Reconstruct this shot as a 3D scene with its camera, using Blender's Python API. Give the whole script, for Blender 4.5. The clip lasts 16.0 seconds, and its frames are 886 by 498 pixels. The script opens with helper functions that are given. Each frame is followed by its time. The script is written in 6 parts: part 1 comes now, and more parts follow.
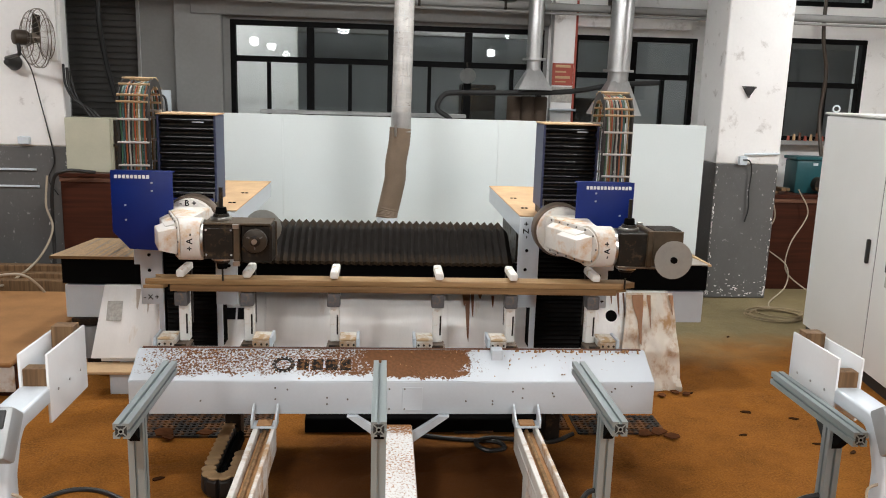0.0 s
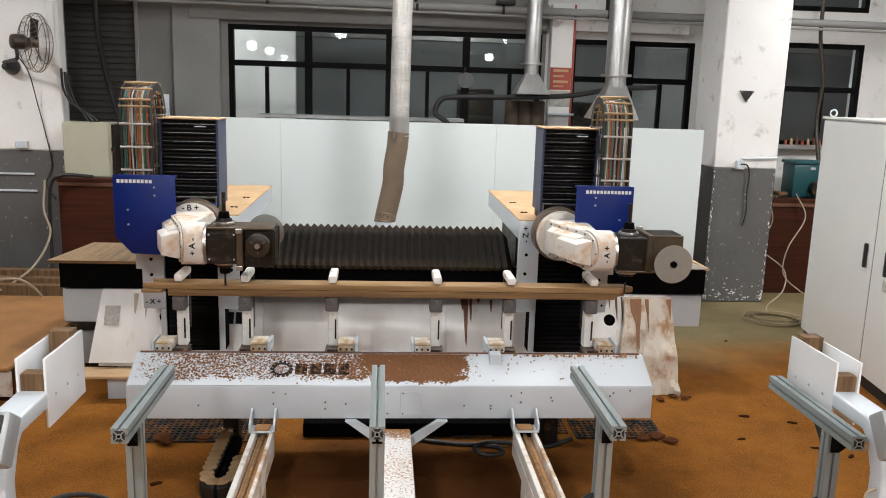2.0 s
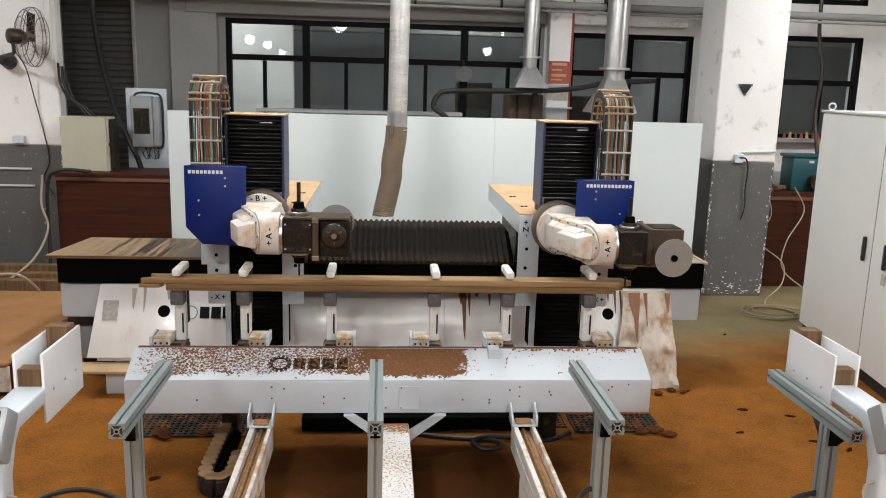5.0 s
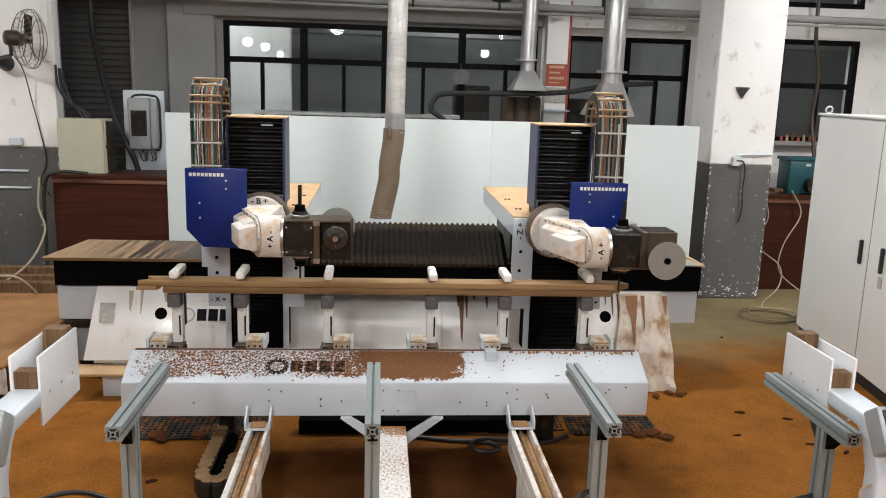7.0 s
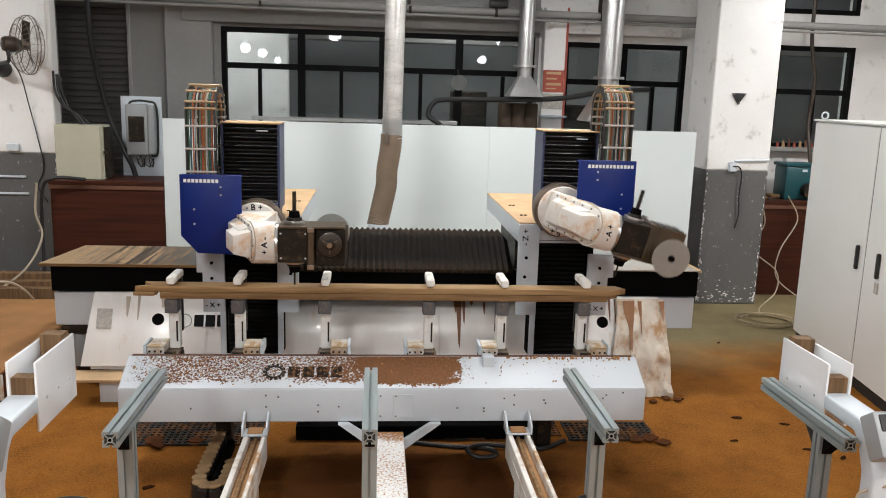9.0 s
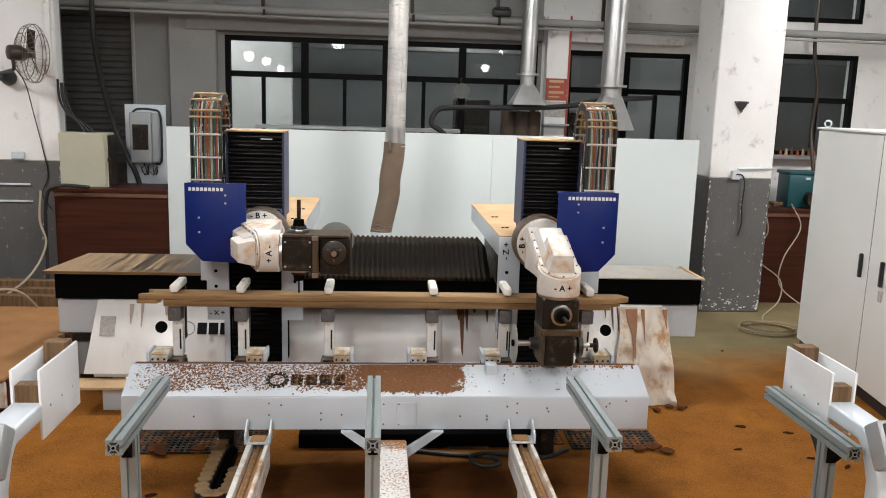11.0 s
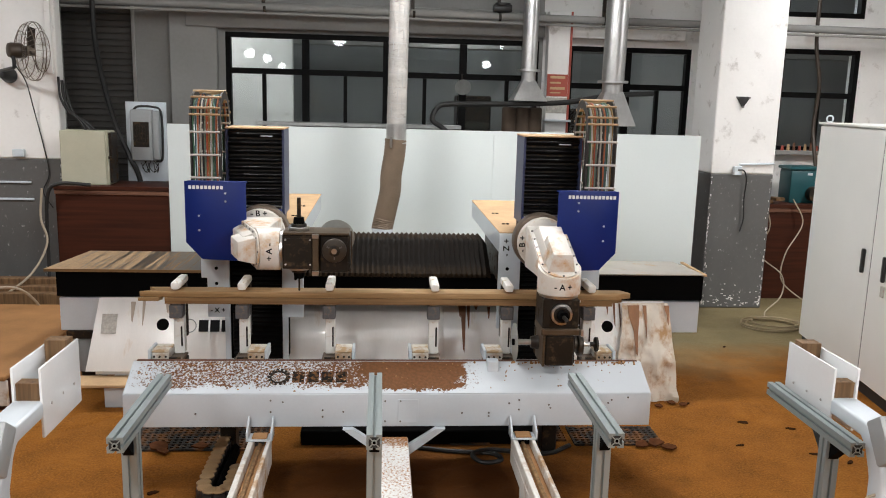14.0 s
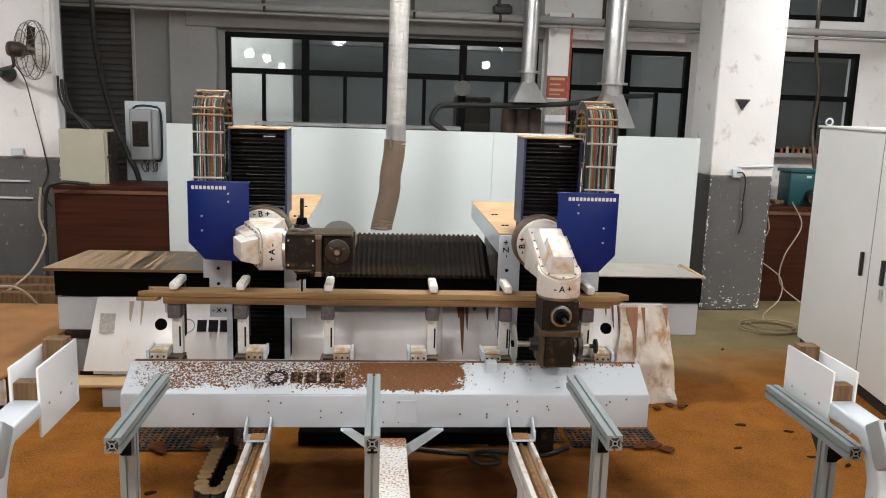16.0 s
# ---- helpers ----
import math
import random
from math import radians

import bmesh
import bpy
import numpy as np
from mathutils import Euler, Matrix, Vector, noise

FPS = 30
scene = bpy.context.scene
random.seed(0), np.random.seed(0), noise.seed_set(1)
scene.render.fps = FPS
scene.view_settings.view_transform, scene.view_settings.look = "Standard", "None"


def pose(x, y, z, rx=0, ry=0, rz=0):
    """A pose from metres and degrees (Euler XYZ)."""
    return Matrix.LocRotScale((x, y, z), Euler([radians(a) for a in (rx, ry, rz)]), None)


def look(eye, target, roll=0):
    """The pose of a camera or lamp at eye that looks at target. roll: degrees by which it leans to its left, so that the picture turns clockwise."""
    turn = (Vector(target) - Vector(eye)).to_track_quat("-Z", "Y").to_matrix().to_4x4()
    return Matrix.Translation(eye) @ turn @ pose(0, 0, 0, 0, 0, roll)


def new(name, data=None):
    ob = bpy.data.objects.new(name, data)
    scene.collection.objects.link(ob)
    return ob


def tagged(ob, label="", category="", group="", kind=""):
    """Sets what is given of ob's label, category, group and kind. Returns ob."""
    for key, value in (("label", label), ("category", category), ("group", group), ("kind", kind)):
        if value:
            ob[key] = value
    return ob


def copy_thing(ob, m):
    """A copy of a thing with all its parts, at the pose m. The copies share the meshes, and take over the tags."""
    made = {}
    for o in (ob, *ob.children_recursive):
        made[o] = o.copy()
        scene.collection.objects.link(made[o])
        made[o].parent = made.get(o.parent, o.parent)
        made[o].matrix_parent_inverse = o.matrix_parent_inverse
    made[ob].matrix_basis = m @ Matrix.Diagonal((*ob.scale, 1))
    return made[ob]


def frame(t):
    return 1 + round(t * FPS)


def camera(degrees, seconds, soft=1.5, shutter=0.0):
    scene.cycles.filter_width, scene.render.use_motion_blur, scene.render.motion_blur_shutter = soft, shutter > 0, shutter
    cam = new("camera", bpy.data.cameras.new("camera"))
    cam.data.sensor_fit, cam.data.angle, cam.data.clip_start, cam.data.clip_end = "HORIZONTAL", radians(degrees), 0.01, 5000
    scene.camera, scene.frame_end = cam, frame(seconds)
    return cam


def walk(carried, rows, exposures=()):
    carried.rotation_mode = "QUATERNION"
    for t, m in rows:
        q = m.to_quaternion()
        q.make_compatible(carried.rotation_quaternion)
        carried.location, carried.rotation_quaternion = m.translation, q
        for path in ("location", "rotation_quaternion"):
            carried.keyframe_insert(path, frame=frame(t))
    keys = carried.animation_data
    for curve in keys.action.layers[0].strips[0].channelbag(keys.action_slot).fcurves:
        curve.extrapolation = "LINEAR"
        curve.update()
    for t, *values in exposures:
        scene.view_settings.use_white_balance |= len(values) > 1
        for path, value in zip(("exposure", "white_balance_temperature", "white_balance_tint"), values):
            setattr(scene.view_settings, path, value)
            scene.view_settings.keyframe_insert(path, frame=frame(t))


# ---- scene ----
cam = camera(57.1, 16.0, soft=1.0, shutter=0.4)

PATH = [
    (0, (-0.003, -0.008, 2.299), (0.143, 1.948, 1.909), 1.7),
    (0.5, (-0.005, -0.012, 2.303), (0.14, 1.945, 1.917), 1.6),
    (1, (-0.002, -0.009, 2.3), (0.141, 1.949, 1.92), 1.5),
    (1.5, (-0.002, -0.01, 2.302), (0.143, 1.949, 1.923), 1.6),
    (2, (-0.005, -0.008, 2.3), (0.146, 1.95, 1.92), 1.7),
    (2.5, (-0.002, -0.004, 2.299), (0.15, 1.953, 1.915), 1.8),
    (3, (-0.001, -0.003, 2.299), (0.152, 1.953, 1.91), 1.7),
    (3.5, (0.0, -0.002, 2.3), (0.152, 1.953, 1.905), 1.6),
    (4, (-0.002, -0.002, 2.299), (0.153, 1.952, 1.902), 1.6),
    (6.5, (0.002, 0.0, 2.3), (0.154, 1.956, 1.912), 1.6),
    (7, (0.0, -0.001, 2.301), (0.16, 1.954, 1.913), 1.7),
    (7.5, (0.003, -0.002, 2.301), (0.162, 1.954, 1.916), 1.7),
    (8, (-0.001, -0.001, 2.301), (0.161, 1.955, 1.916), 1.8),
    (8.5, (0.003, -0.005, 2.303), (0.168, 1.952, 1.921), 1.7),
    (9, (0.001, -0.008, 2.301), (0.167, 1.95, 1.927), 1.7),
    (11.5, (-0.001, -0.011, 2.304), (0.157, 1.951, 1.949), 1.7),
    (12, (0.002, -0.005, 2.302), (0.161, 1.957, 1.945), 1.7),
    (12.5, (0.002, 0.003, 2.301), (0.162, 1.963, 1.939), 1.6),
    (13, (0.004, 0.005, 2.303), (0.164, 1.965, 1.936), 1.6),
    (13.5, (0.004, 0.001, 2.303), (0.162, 1.96, 1.936), 1.5),
    (14, (0.002, -0.003, 2.302), (0.157, 1.958, 1.938), 1.5),
    (14.5, (0.001, -0.005, 2.303), (0.151, 1.956, 1.94), 1.5),
    (15, (0.002, -0.003, 2.302), (0.152, 1.958, 1.94), 1.5),
    (15.5, (-0.001, 0.001, 2.304), (0.155, 1.962, 1.942), 1.7),
    (16, (0.001, 0.0, 2.304), (0.159, 1.961, 1.942), 1.8),
]
walk(cam, [(t, look(eye, target, roll)) for t, eye, target, roll in PATH])

# ---------------------------------------------------------------- light
world = bpy.data.worlds.new("night")
world.use_nodes = True
world.node_tree.nodes["Background"].inputs[0].default_value = (0.10, 0.12, 0.16, 1)
world.node_tree.nodes["Background"].inputs[1].default_value = 0.06
scene.world = world
scene.view_settings.exposure = -0.50

LAMPS = [(-1.2, -2.5, 3.9, 215), (3.4, -2.5, 3.9, 215), (-1.5, 0.9, 4.0, 124), (2.9, 0.9, 4.0, 124), (-1.7, 4.5, 4.1, 14), (2.1, 4.5, 4.1, 14),
         (-5.0, -12.0, 3.9, 90), (-4.9, -16.2, 3.9, 90), (4.5, -15.7, 3.9, 120), (-5.3, -25.0, 3.9, 90),
         # fill lamps out of view, added to brighten the rear walls and partition
         (6.2, 6.2, 4.1, 225), (-5.0, 6.6, 4.1, 106), (-1.0, 6.6, 4.2, 58), (1.3, 6.8, 4.2, 80), (4.9, 8.1, 4.25, 15),
         # placed to brighten what shows behind the glass
         (-2.2, 10.95, 4.1, 15), (1.2, 13.2, 4.1, 15), (5.2, 13.2, 4.1, 25)]


# ---------------------------------------------------------------- helpers
def link(tree, a, b):
    tree.links.new(a, b)


def surf(name, base, rough=0.5, metal=0.0, var=0.15, scale=5.0, bump=0.15, fine=60.0, stain=None, stain_amount=0.0,
         stain_scale=3.0, stretch=(1, 1, 1), spec=0.5, coat=0.0, rand=0.0):
    """A painted, wooden or metal surface: base colour with coarse and fine variation, optional stains and fine relief."""
    m = bpy.data.materials.new(name)
    m.use_nodes = True
    t = m.node_tree
    n = t.nodes
    p = n["Principled BSDF"]
    p.inputs["Roughness"].default_value = rough
    p.inputs["Metallic"].default_value = metal
    p.inputs["Specular IOR Level"].default_value = spec
    p.inputs["Coat Weight"].default_value = coat
    co = n.new("ShaderNodeTexCoord")
    mp = n.new("ShaderNodeMapping")
    mp.inputs["Scale"].default_value = stretch
    link(t, co.outputs["Object"], mp.inputs["Vector"])
    big = n.new("ShaderNodeTexNoise")
    big.inputs["Scale"].default_value = scale
    big.inputs["Detail"].default_value = 5
    small = n.new("ShaderNodeTexNoise")
    small.inputs["Scale"].default_value = fine
    small.inputs["Detail"].default_value = 3
    for q in (big, small):
        link(t, mp.outputs[0], q.inputs["Vector"])
    add = n.new("ShaderNodeMath")
    add.operation = "MULTIPLY_ADD"
    link(t, small.outputs["Fac"], add.inputs[0])
    add.inputs[1].default_value = 0.4
    link(t, big.outputs["Fac"], add.inputs[2])
    ramp = n.new("ShaderNodeMapRange")
    ramp.inputs[1].default_value, ramp.inputs[2].default_value = 0.35, 1.05
    ramp.inputs[3].default_value, ramp.inputs[4].default_value = 1 - var, 1 + var
    link(t, add.outputs[0], ramp.inputs[0])
    mul = n.new("ShaderNodeMix")
    mul.data_type, mul.blend_type = "RGBA", "MULTIPLY"
    mul.inputs["Factor"].default_value = 1
    mul.inputs["A"].default_value = (*base, 1)
    link(t, ramp.outputs[0], mul.inputs["B"])
    out = mul.outputs["Result"]
    if rand:
        oi = n.new("ShaderNodeObjectInfo")
        hv = n.new("ShaderNodeHueSaturation")
        mr = n.new("ShaderNodeMapRange")
        mr.inputs[3].default_value, mr.inputs[4].default_value = 1 - rand, 1 + rand
        link(t, oi.outputs["Random"], mr.inputs[0])
        link(t, mr.outputs[0], hv.inputs["Value"])
        link(t, out, hv.inputs["Color"])
        out = hv.outputs[0]
    if stain:
        sn = n.new("ShaderNodeTexNoise")
        sn.inputs["Scale"].default_value = stain_scale
        sn.inputs["Detail"].default_value = 8
        sn.inputs["Roughness"].default_value = 0.65
        link(t, mp.outputs[0], sn.inputs["Vector"])
        sr = n.new("ShaderNodeMapRange")
        edge = 0.72 - 0.42 * stain_amount
        sr.inputs[1].default_value, sr.inputs[2].default_value = edge - 0.04, edge + 0.1
        link(t, sn.outputs["Fac"], sr.inputs[0])
        mx = n.new("ShaderNodeMix")
        mx.data_type = "RGBA"
        link(t, sr.outputs[0], mx.inputs["Factor"])
        link(t, out, mx.inputs["A"])
        mx.inputs["B"].default_value = (*stain, 1)
        out = mx.outputs["Result"]
        rr = n.new("ShaderNodeMapRange")
        rr.inputs[3].default_value, rr.inputs[4].default_value = rough, 0.9
        link(t, sr.outputs[0], rr.inputs[0])
        link(t, rr.outputs[0], p.inputs["Roughness"])
    link(t, out, p.inputs["Base Color"])
    if bump:
        b = n.new("ShaderNodeBump")
        b.inputs["Strength"].default_value = bump
        b.inputs["Distance"].default_value = 0.004
        link(t, add.outputs[0], b.inputs["Height"])
        link(t, b.outputs[0], p.inputs["Normal"])
    return m


def dusty(name, base, dust, rough, spans, patch=22.0, along=0, depth=None, stretch=(1, 1, 1)):
    """Paint under loose sawdust. spans: (coordinate, cover 0..1) along one axis; depth: (axis, from, to) thins it out."""
    m = bpy.data.materials.new(name)
    m.use_nodes = True
    t = m.node_tree
    n = t.nodes
    p = n["Principled BSDF"]
    co = n.new("ShaderNodeTexCoord")
    sep = n.new("ShaderNodeSeparateXYZ")
    link(t, co.outputs["Object"], sep.inputs[0])
    lo, hi = spans[0][0], spans[-1][0]
    mr = n.new("ShaderNodeMapRange")
    mr.inputs[1].default_value, mr.inputs[2].default_value = lo, hi
    wob = n.new("ShaderNodeTexNoise")
    wob.inputs["Scale"].default_value = 9
    wob.inputs["Detail"].default_value = 4
    link(t, co.outputs["Object"], wob.inputs["Vector"])
    shift = n.new("ShaderNodeMath")
    shift.operation = "MULTIPLY_ADD"
    link(t, wob.outputs["Fac"], shift.inputs[0])
    shift.inputs[1].default_value = 0.35
    link(t, sep.outputs[along], shift.inputs[2])
    sub = n.new("ShaderNodeMath")
    sub.operation = "SUBTRACT"
    link(t, shift.outputs[0], sub.inputs[0])
    sub.inputs[1].default_value = 0.175
    link(t, sub.outputs[0], mr.inputs[0])
    ramp = n.new("ShaderNodeValToRGB")
    e = ramp.color_ramp.elements
    while len(e) < len(spans):
        e.new(0.5)
    for q, (x, c) in zip(e, spans):
        q.position = (x - lo) / (hi - lo)
        q.color = (c, c, c, 1)
    link(t, mr.outputs[0], ramp.inputs[0])
    cover = ramp.outputs[0]
    if depth:
        dr = n.new("ShaderNodeMapRange")
        dr.inputs[1].default_value, dr.inputs[2].default_value = depth[1], depth[2]
        dr.inputs[3].default_value, dr.inputs[4].default_value = 0, 1
        dshift = n.new("ShaderNodeMath")
        dshift.operation = "MULTIPLY_ADD"
        link(t, wob.outputs["Fac"], dshift.inputs[0])
        dshift.inputs[1].default_value = 0.12
        link(t, sep.outputs[depth[0]], dshift.inputs[2])
        link(t, dshift.outputs[0], dr.inputs[0])
        dm = n.new("ShaderNodeMath")
        dm.operation = "MULTIPLY"
        link(t, cover, dm.inputs[0])
        link(t, dr.outputs[0], dm.inputs[1])
        cover = dm.outputs[0]
    grain = n.new("ShaderNodeTexNoise")
    grain.inputs["Scale"].default_value = patch * 2
    grain.inputs["Detail"].default_value = 6
    grain.inputs["Roughness"].default_value = 0.7
    gm = n.new("ShaderNodeMapping")
    gm.inputs["Scale"].default_value = stretch
    link(t, co.outputs["Object"], gm.inputs["Vector"])
    link(t, gm.outputs[0], grain.inputs["Vector"])
    s = n.new("ShaderNodeMath")
    s.operation = "ADD"
    link(t, grain.outputs["Fac"], s.inputs[0])
    link(t, cover, s.inputs[1])
    th = n.new("ShaderNodeMapRange")
    th.inputs[1].default_value, th.inputs[2].default_value = 0.97, 1.05
    link(t, s.outputs[0], th.inputs[0])
    tone = n.new("ShaderNodeTexNoise")
    tone.inputs["Scale"].default_value = 55
    tone.inputs["Detail"].default_value = 4
    link(t, co.outputs["Object"], tone.inputs["Vector"])
    dc = n.new("ShaderNodeMix")
    dc.data_type = "RGBA"
    link(t, tone.outputs["Fac"], dc.inputs["Factor"])
    dc.inputs["A"].default_value = (*[c * 0.6 for c in dust], 1)
    dc.inputs["B"].default_value = (*[c * 1.4 for c in dust], 1)
    mx = n.new("ShaderNodeMix")
    mx.data_type = "RGBA"
    link(t, th.outputs[0], mx.inputs["Factor"])
    mx.inputs["A"].default_value = (*base, 1)
    link(t, dc.outputs["Result"], mx.inputs["B"])
    link(t, mx.outputs["Result"], p.inputs["Base Color"])
    rr = n.new("ShaderNodeMapRange")
    rr.inputs[3].default_value, rr.inputs[4].default_value = rough, 0.95
    link(t, th.outputs[0], rr.inputs[0])
    link(t, rr.outputs[0], p.inputs["Roughness"])
    hs = n.new("ShaderNodeMath")
    hs.operation = "MULTIPLY"
    link(t, th.outputs[0], hs.inputs[0])
    link(t, tone.outputs["Fac"], hs.inputs[1])
    b = n.new("ShaderNodeBump")
    b.inputs["Strength"].default_value = 0.5
    b.inputs["Distance"].default_value = 0.006
    link(t, hs.outputs[0], b.inputs["Height"])
    link(t, b.outputs[0], p.inputs["Normal"])
    return m


def glow(name, colour, strength):
    m = bpy.data.materials.new(name)
    m.use_nodes = True
    p = m.node_tree.nodes["Principled BSDF"]
    p.inputs["Base Color"].default_value = (*colour, 1)
    p.inputs["Emission Color"].default_value = (*colour, 1)
    p.inputs["Emission Strength"].default_value = strength
    return m


def glass(name, tint=(0.8, 0.85, 0.85), rough=0.01):
    m = bpy.data.materials.new(name)
    m.use_nodes = True
    p = m.node_tree.nodes["Principled BSDF"]
    p.inputs["Base Color"].default_value = (*tint, 1)
    p.inputs["Roughness"].default_value = rough
    p.inputs["Transmission Weight"].default_value = 1
    p.inputs["IOR"].default_value = 1.5
    return m


def wood(name, dark, light, rough=0.6, axis=0, scale=1.0):
    m = bpy.data.materials.new(name)
    m.use_nodes = True
    t = m.node_tree
    n = t.nodes
    p = n["Principled BSDF"]
    p.inputs["Roughness"].default_value = rough
    p.inputs["Specular IOR Level"].default_value = 0.25
    co = n.new("ShaderNodeTexCoord")
    mp = n.new("ShaderNodeMapping")
    s = [26 * scale] * 3
    s[axis] = 1.2 * scale
    mp.inputs["Scale"].default_value = s
    link(t, co.outputs["Object"], mp.inputs["Vector"])
    g = n.new("ShaderNodeTexNoise")
    g.inputs["Scale"].default_value = 1.5
    g.inputs["Detail"].default_value = 6
    g.inputs["Distortion"].default_value = 0.6
    link(t, mp.outputs[0], g.inputs["Vector"])
    r = n.new("ShaderNodeValToRGB")
    r.color_ramp.elements[0].color, r.color_ramp.elements[0].position = (*dark, 1), 0.3
    r.color_ramp.elements[1].color, r.color_ramp.elements[1].position = (*light, 1), 0.7
    link(t, g.outputs["Fac"], r.inputs[0])
    link(t, r.outputs[0], p.inputs["Base Color"])
    b = n.new("ShaderNodeBump")
    b.inputs["Strength"].default_value = 0.25
    b.inputs["Distance"].default_value = 0.003
    link(t, g.outputs["Fac"], b.inputs["Height"])
    link(t, b.outputs[0], p.inputs["Normal"])
    return m


SAWDUST = (0.42, 0.20, 0.07)
M_WHITE = surf("white_paint", (0.58, 0.635, 0.68), 0.32, var=0.06, bump=0.05, coat=0.3)
M_WHITE_DUSTY = surf("dusty_white_paint", (0.64, 0.62, 0.58), 0.45, var=0.1, stain=(0.40, 0.25, 0.13), stain_amount=0.47, stain_scale=4.0)
M_ARM = surf("dusty_white_casting", (0.72, 0.685, 0.63), 0.42, var=0.08, stain=(0.60, 0.38, 0.20), stain_amount=0.36, stain_scale=5.0)
M_BASE = surf("scuffed_white_steel", (0.90, 0.885, 0.855), 0.27, var=0.05, stain=(0.66, 0.55, 0.44), stain_amount=0.13, stain_scale=2.2, stretch=(2.2, 1, 0.7), coat=0.2)
M_FILM = surf("sawdust_smeared_film", (0.74, 0.67, 0.57), 0.32, var=0.16, bump=0.9, fine=9, stain=(0.46, 0.27, 0.13), stain_amount=0.45, stain_scale=4.5, stretch=(1.6, 1, 0.9))
M_SMEAR = surf("lightly_smeared_white_steel", (0.84, 0.82, 0.78), 0.3, var=0.08, stain=(0.62, 0.46, 0.30), stain_amount=0.30, stain_scale=4.0, stretch=(1.6, 1, 0.8))
M_BLUE = surf("dark_blue_paint", (0.003, 0.018, 0.155), 0.42, var=0.12, bump=0.05, spec=0.3)
M_SLATE = surf("slate_blue_paint", (0.030, 0.040, 0.095), 0.4, var=0.1, bump=0.05)
M_BLACK = surf("black_bellows_cloth", (0.005, 0.0046, 0.0045), 0.7, var=0.3, bump=0.1, spec=0.12)
M_BLACK_GLOSS = surf("black_coated_fabric", (0.006, 0.0055, 0.0055), 0.33, var=0.3, bump=0.1, spec=0.3)
M_BELLOWS = surf("dusty_black_bellows", (0.0075, 0.0055, 0.004), 0.55, var=0.35, stain=(0.030, 0.0185, 0.009), stain_amount=0.44, stain_scale=2.2, spec=0.2)
M_SKIRT = surf("black_rubber", (0.003, 0.003, 0.003), 0.9, var=0.2, bump=0.05, spec=0.04)
M_DARK = surf("dark_steel", (0.026, 0.021, 0.017), 0.45, metal=0.4, var=0.3, stain=(0.13, 0.08, 0.04), stain_amount=0.32, stain_scale=14, spec=0.3)
M_MOTOR = surf("black_anodised_housing", (0.013, 0.010, 0.007), 0.42, metal=0.1, var=0.35, stain=(0.085, 0.056, 0.03), stain_amount=0.34, stain_scale=18, spec=0.3)
M_STEEL = surf("machined_steel", (0.45, 0.44, 0.42), 0.3, metal=1.0, var=0.15, bump=0.05)
M_CHUCK = surf("worn_chuck_steel", (0.055, 0.046, 0.036), 0.4, metal=0.6, var=0.25, scale=14)
M_BRONZE = surf("dusty_bronze_housing", (0.095, 0.068, 0.042), 0.42, metal=0.4, var=0.3, scale=10)
M_RING = surf("brown_dusty_ring", (0.16, 0.12, 0.09), 0.5, metal=0.5, var=0.25)
M_BLADE = surf("saw_blade_steel", (0.36, 0.37, 0.345), 0.4, metal=0.45, var=0.12, scale=12, stretch=(1, 1, 1))
M_ALU = surf("anodised_aluminium", (0.29, 0.335, 0.335), 0.38, metal=0.45, var=0.08, bump=0.04, fine=120)
M_ALU_DARK = surf("shadowed_slot_aluminium", (0.035, 0.04, 0.042), 0.5, metal=0.6, var=0.1)
M_GREY = surf("grey_plastic_jaw", (0.10, 0.10, 0.105), 0.55, var=0.2, stain=(0.30, 0.2, 0.12), stain_amount=0.25, stain_scale=16)
M_PAD = surf("worn_white_pad", (0.80, 0.79, 0.75), 0.5, var=0.08, stain=(0.55, 0.42, 0.28), stain_amount=0.3, stain_scale=25)
M_ACRYL = surf("milky_white_acrylic", (0.80, 0.82, 0.83), 0.22, var=0.04, scale=2, bump=0.0, coat=0.4)
M_GALV = surf("galvanised_sheet", (0.50, 0.50, 0.49), 0.34, metal=0.85, var=0.22, scale=8, stretch=(1, 1, 0.5))
M_SPIRAL = surf("spiral_duct_foil", (0.52, 0.505, 0.48), 0.42, metal=0.45, var=0.25, scale=5, stretch=(1, 1, 2.5), stain=(0.30, 0.27, 0.24), stain_amount=0.25, stain_scale=9)
M_HOSE = surf("dusty_brown_flexible_hose", (0.16, 0.115, 0.078), 0.6, var=0.2)
M_BAG = surf("dark_brown_filter_cloth", (0.070, 0.046, 0.030), 0.8, var=0.25, scale=8)
M_RUBBER = surf("black_rubber_cable", (0.012, 0.012, 0.012), 0.5, var=0.2)
M_CABLE = surf("pale_grey_cable", (0.38, 0.32, 0.24), 0.5, var=0.1)
M_COIL = surf("dusty_tan_cable", (0.26, 0.20, 0.12), 0.6, var=0.2)
M_PARTITION = surf("pale_white_panel", (0.66, 0.72, 0.72), 0.28, var=0.04, scale=1.2, bump=0.02, coat=0.25)
M_PLASTER = surf("scuffed_white_plaster", (0.80, 0.79, 0.77), 0.8, var=0.06, scale=2, bump=0.3, fine=30, stain=(0.46, 0.43, 0.40), stain_amount=0.22, stain_scale=5)
M_DADO = surf("grey_dado_paint", (0.108, 0.107, 0.105), 0.5, var=0.16, scale=3, bump=0.25, fine=30, stain=(0.62, 0.62, 0.61), stain_amount=0.13, stain_scale=28, stretch=(1, 1, 0.7))
M_HALL = surf("low_bounce_hall_grey", (0.20, 0.20, 0.20), 0.9, var=0.15, scale=1.0)
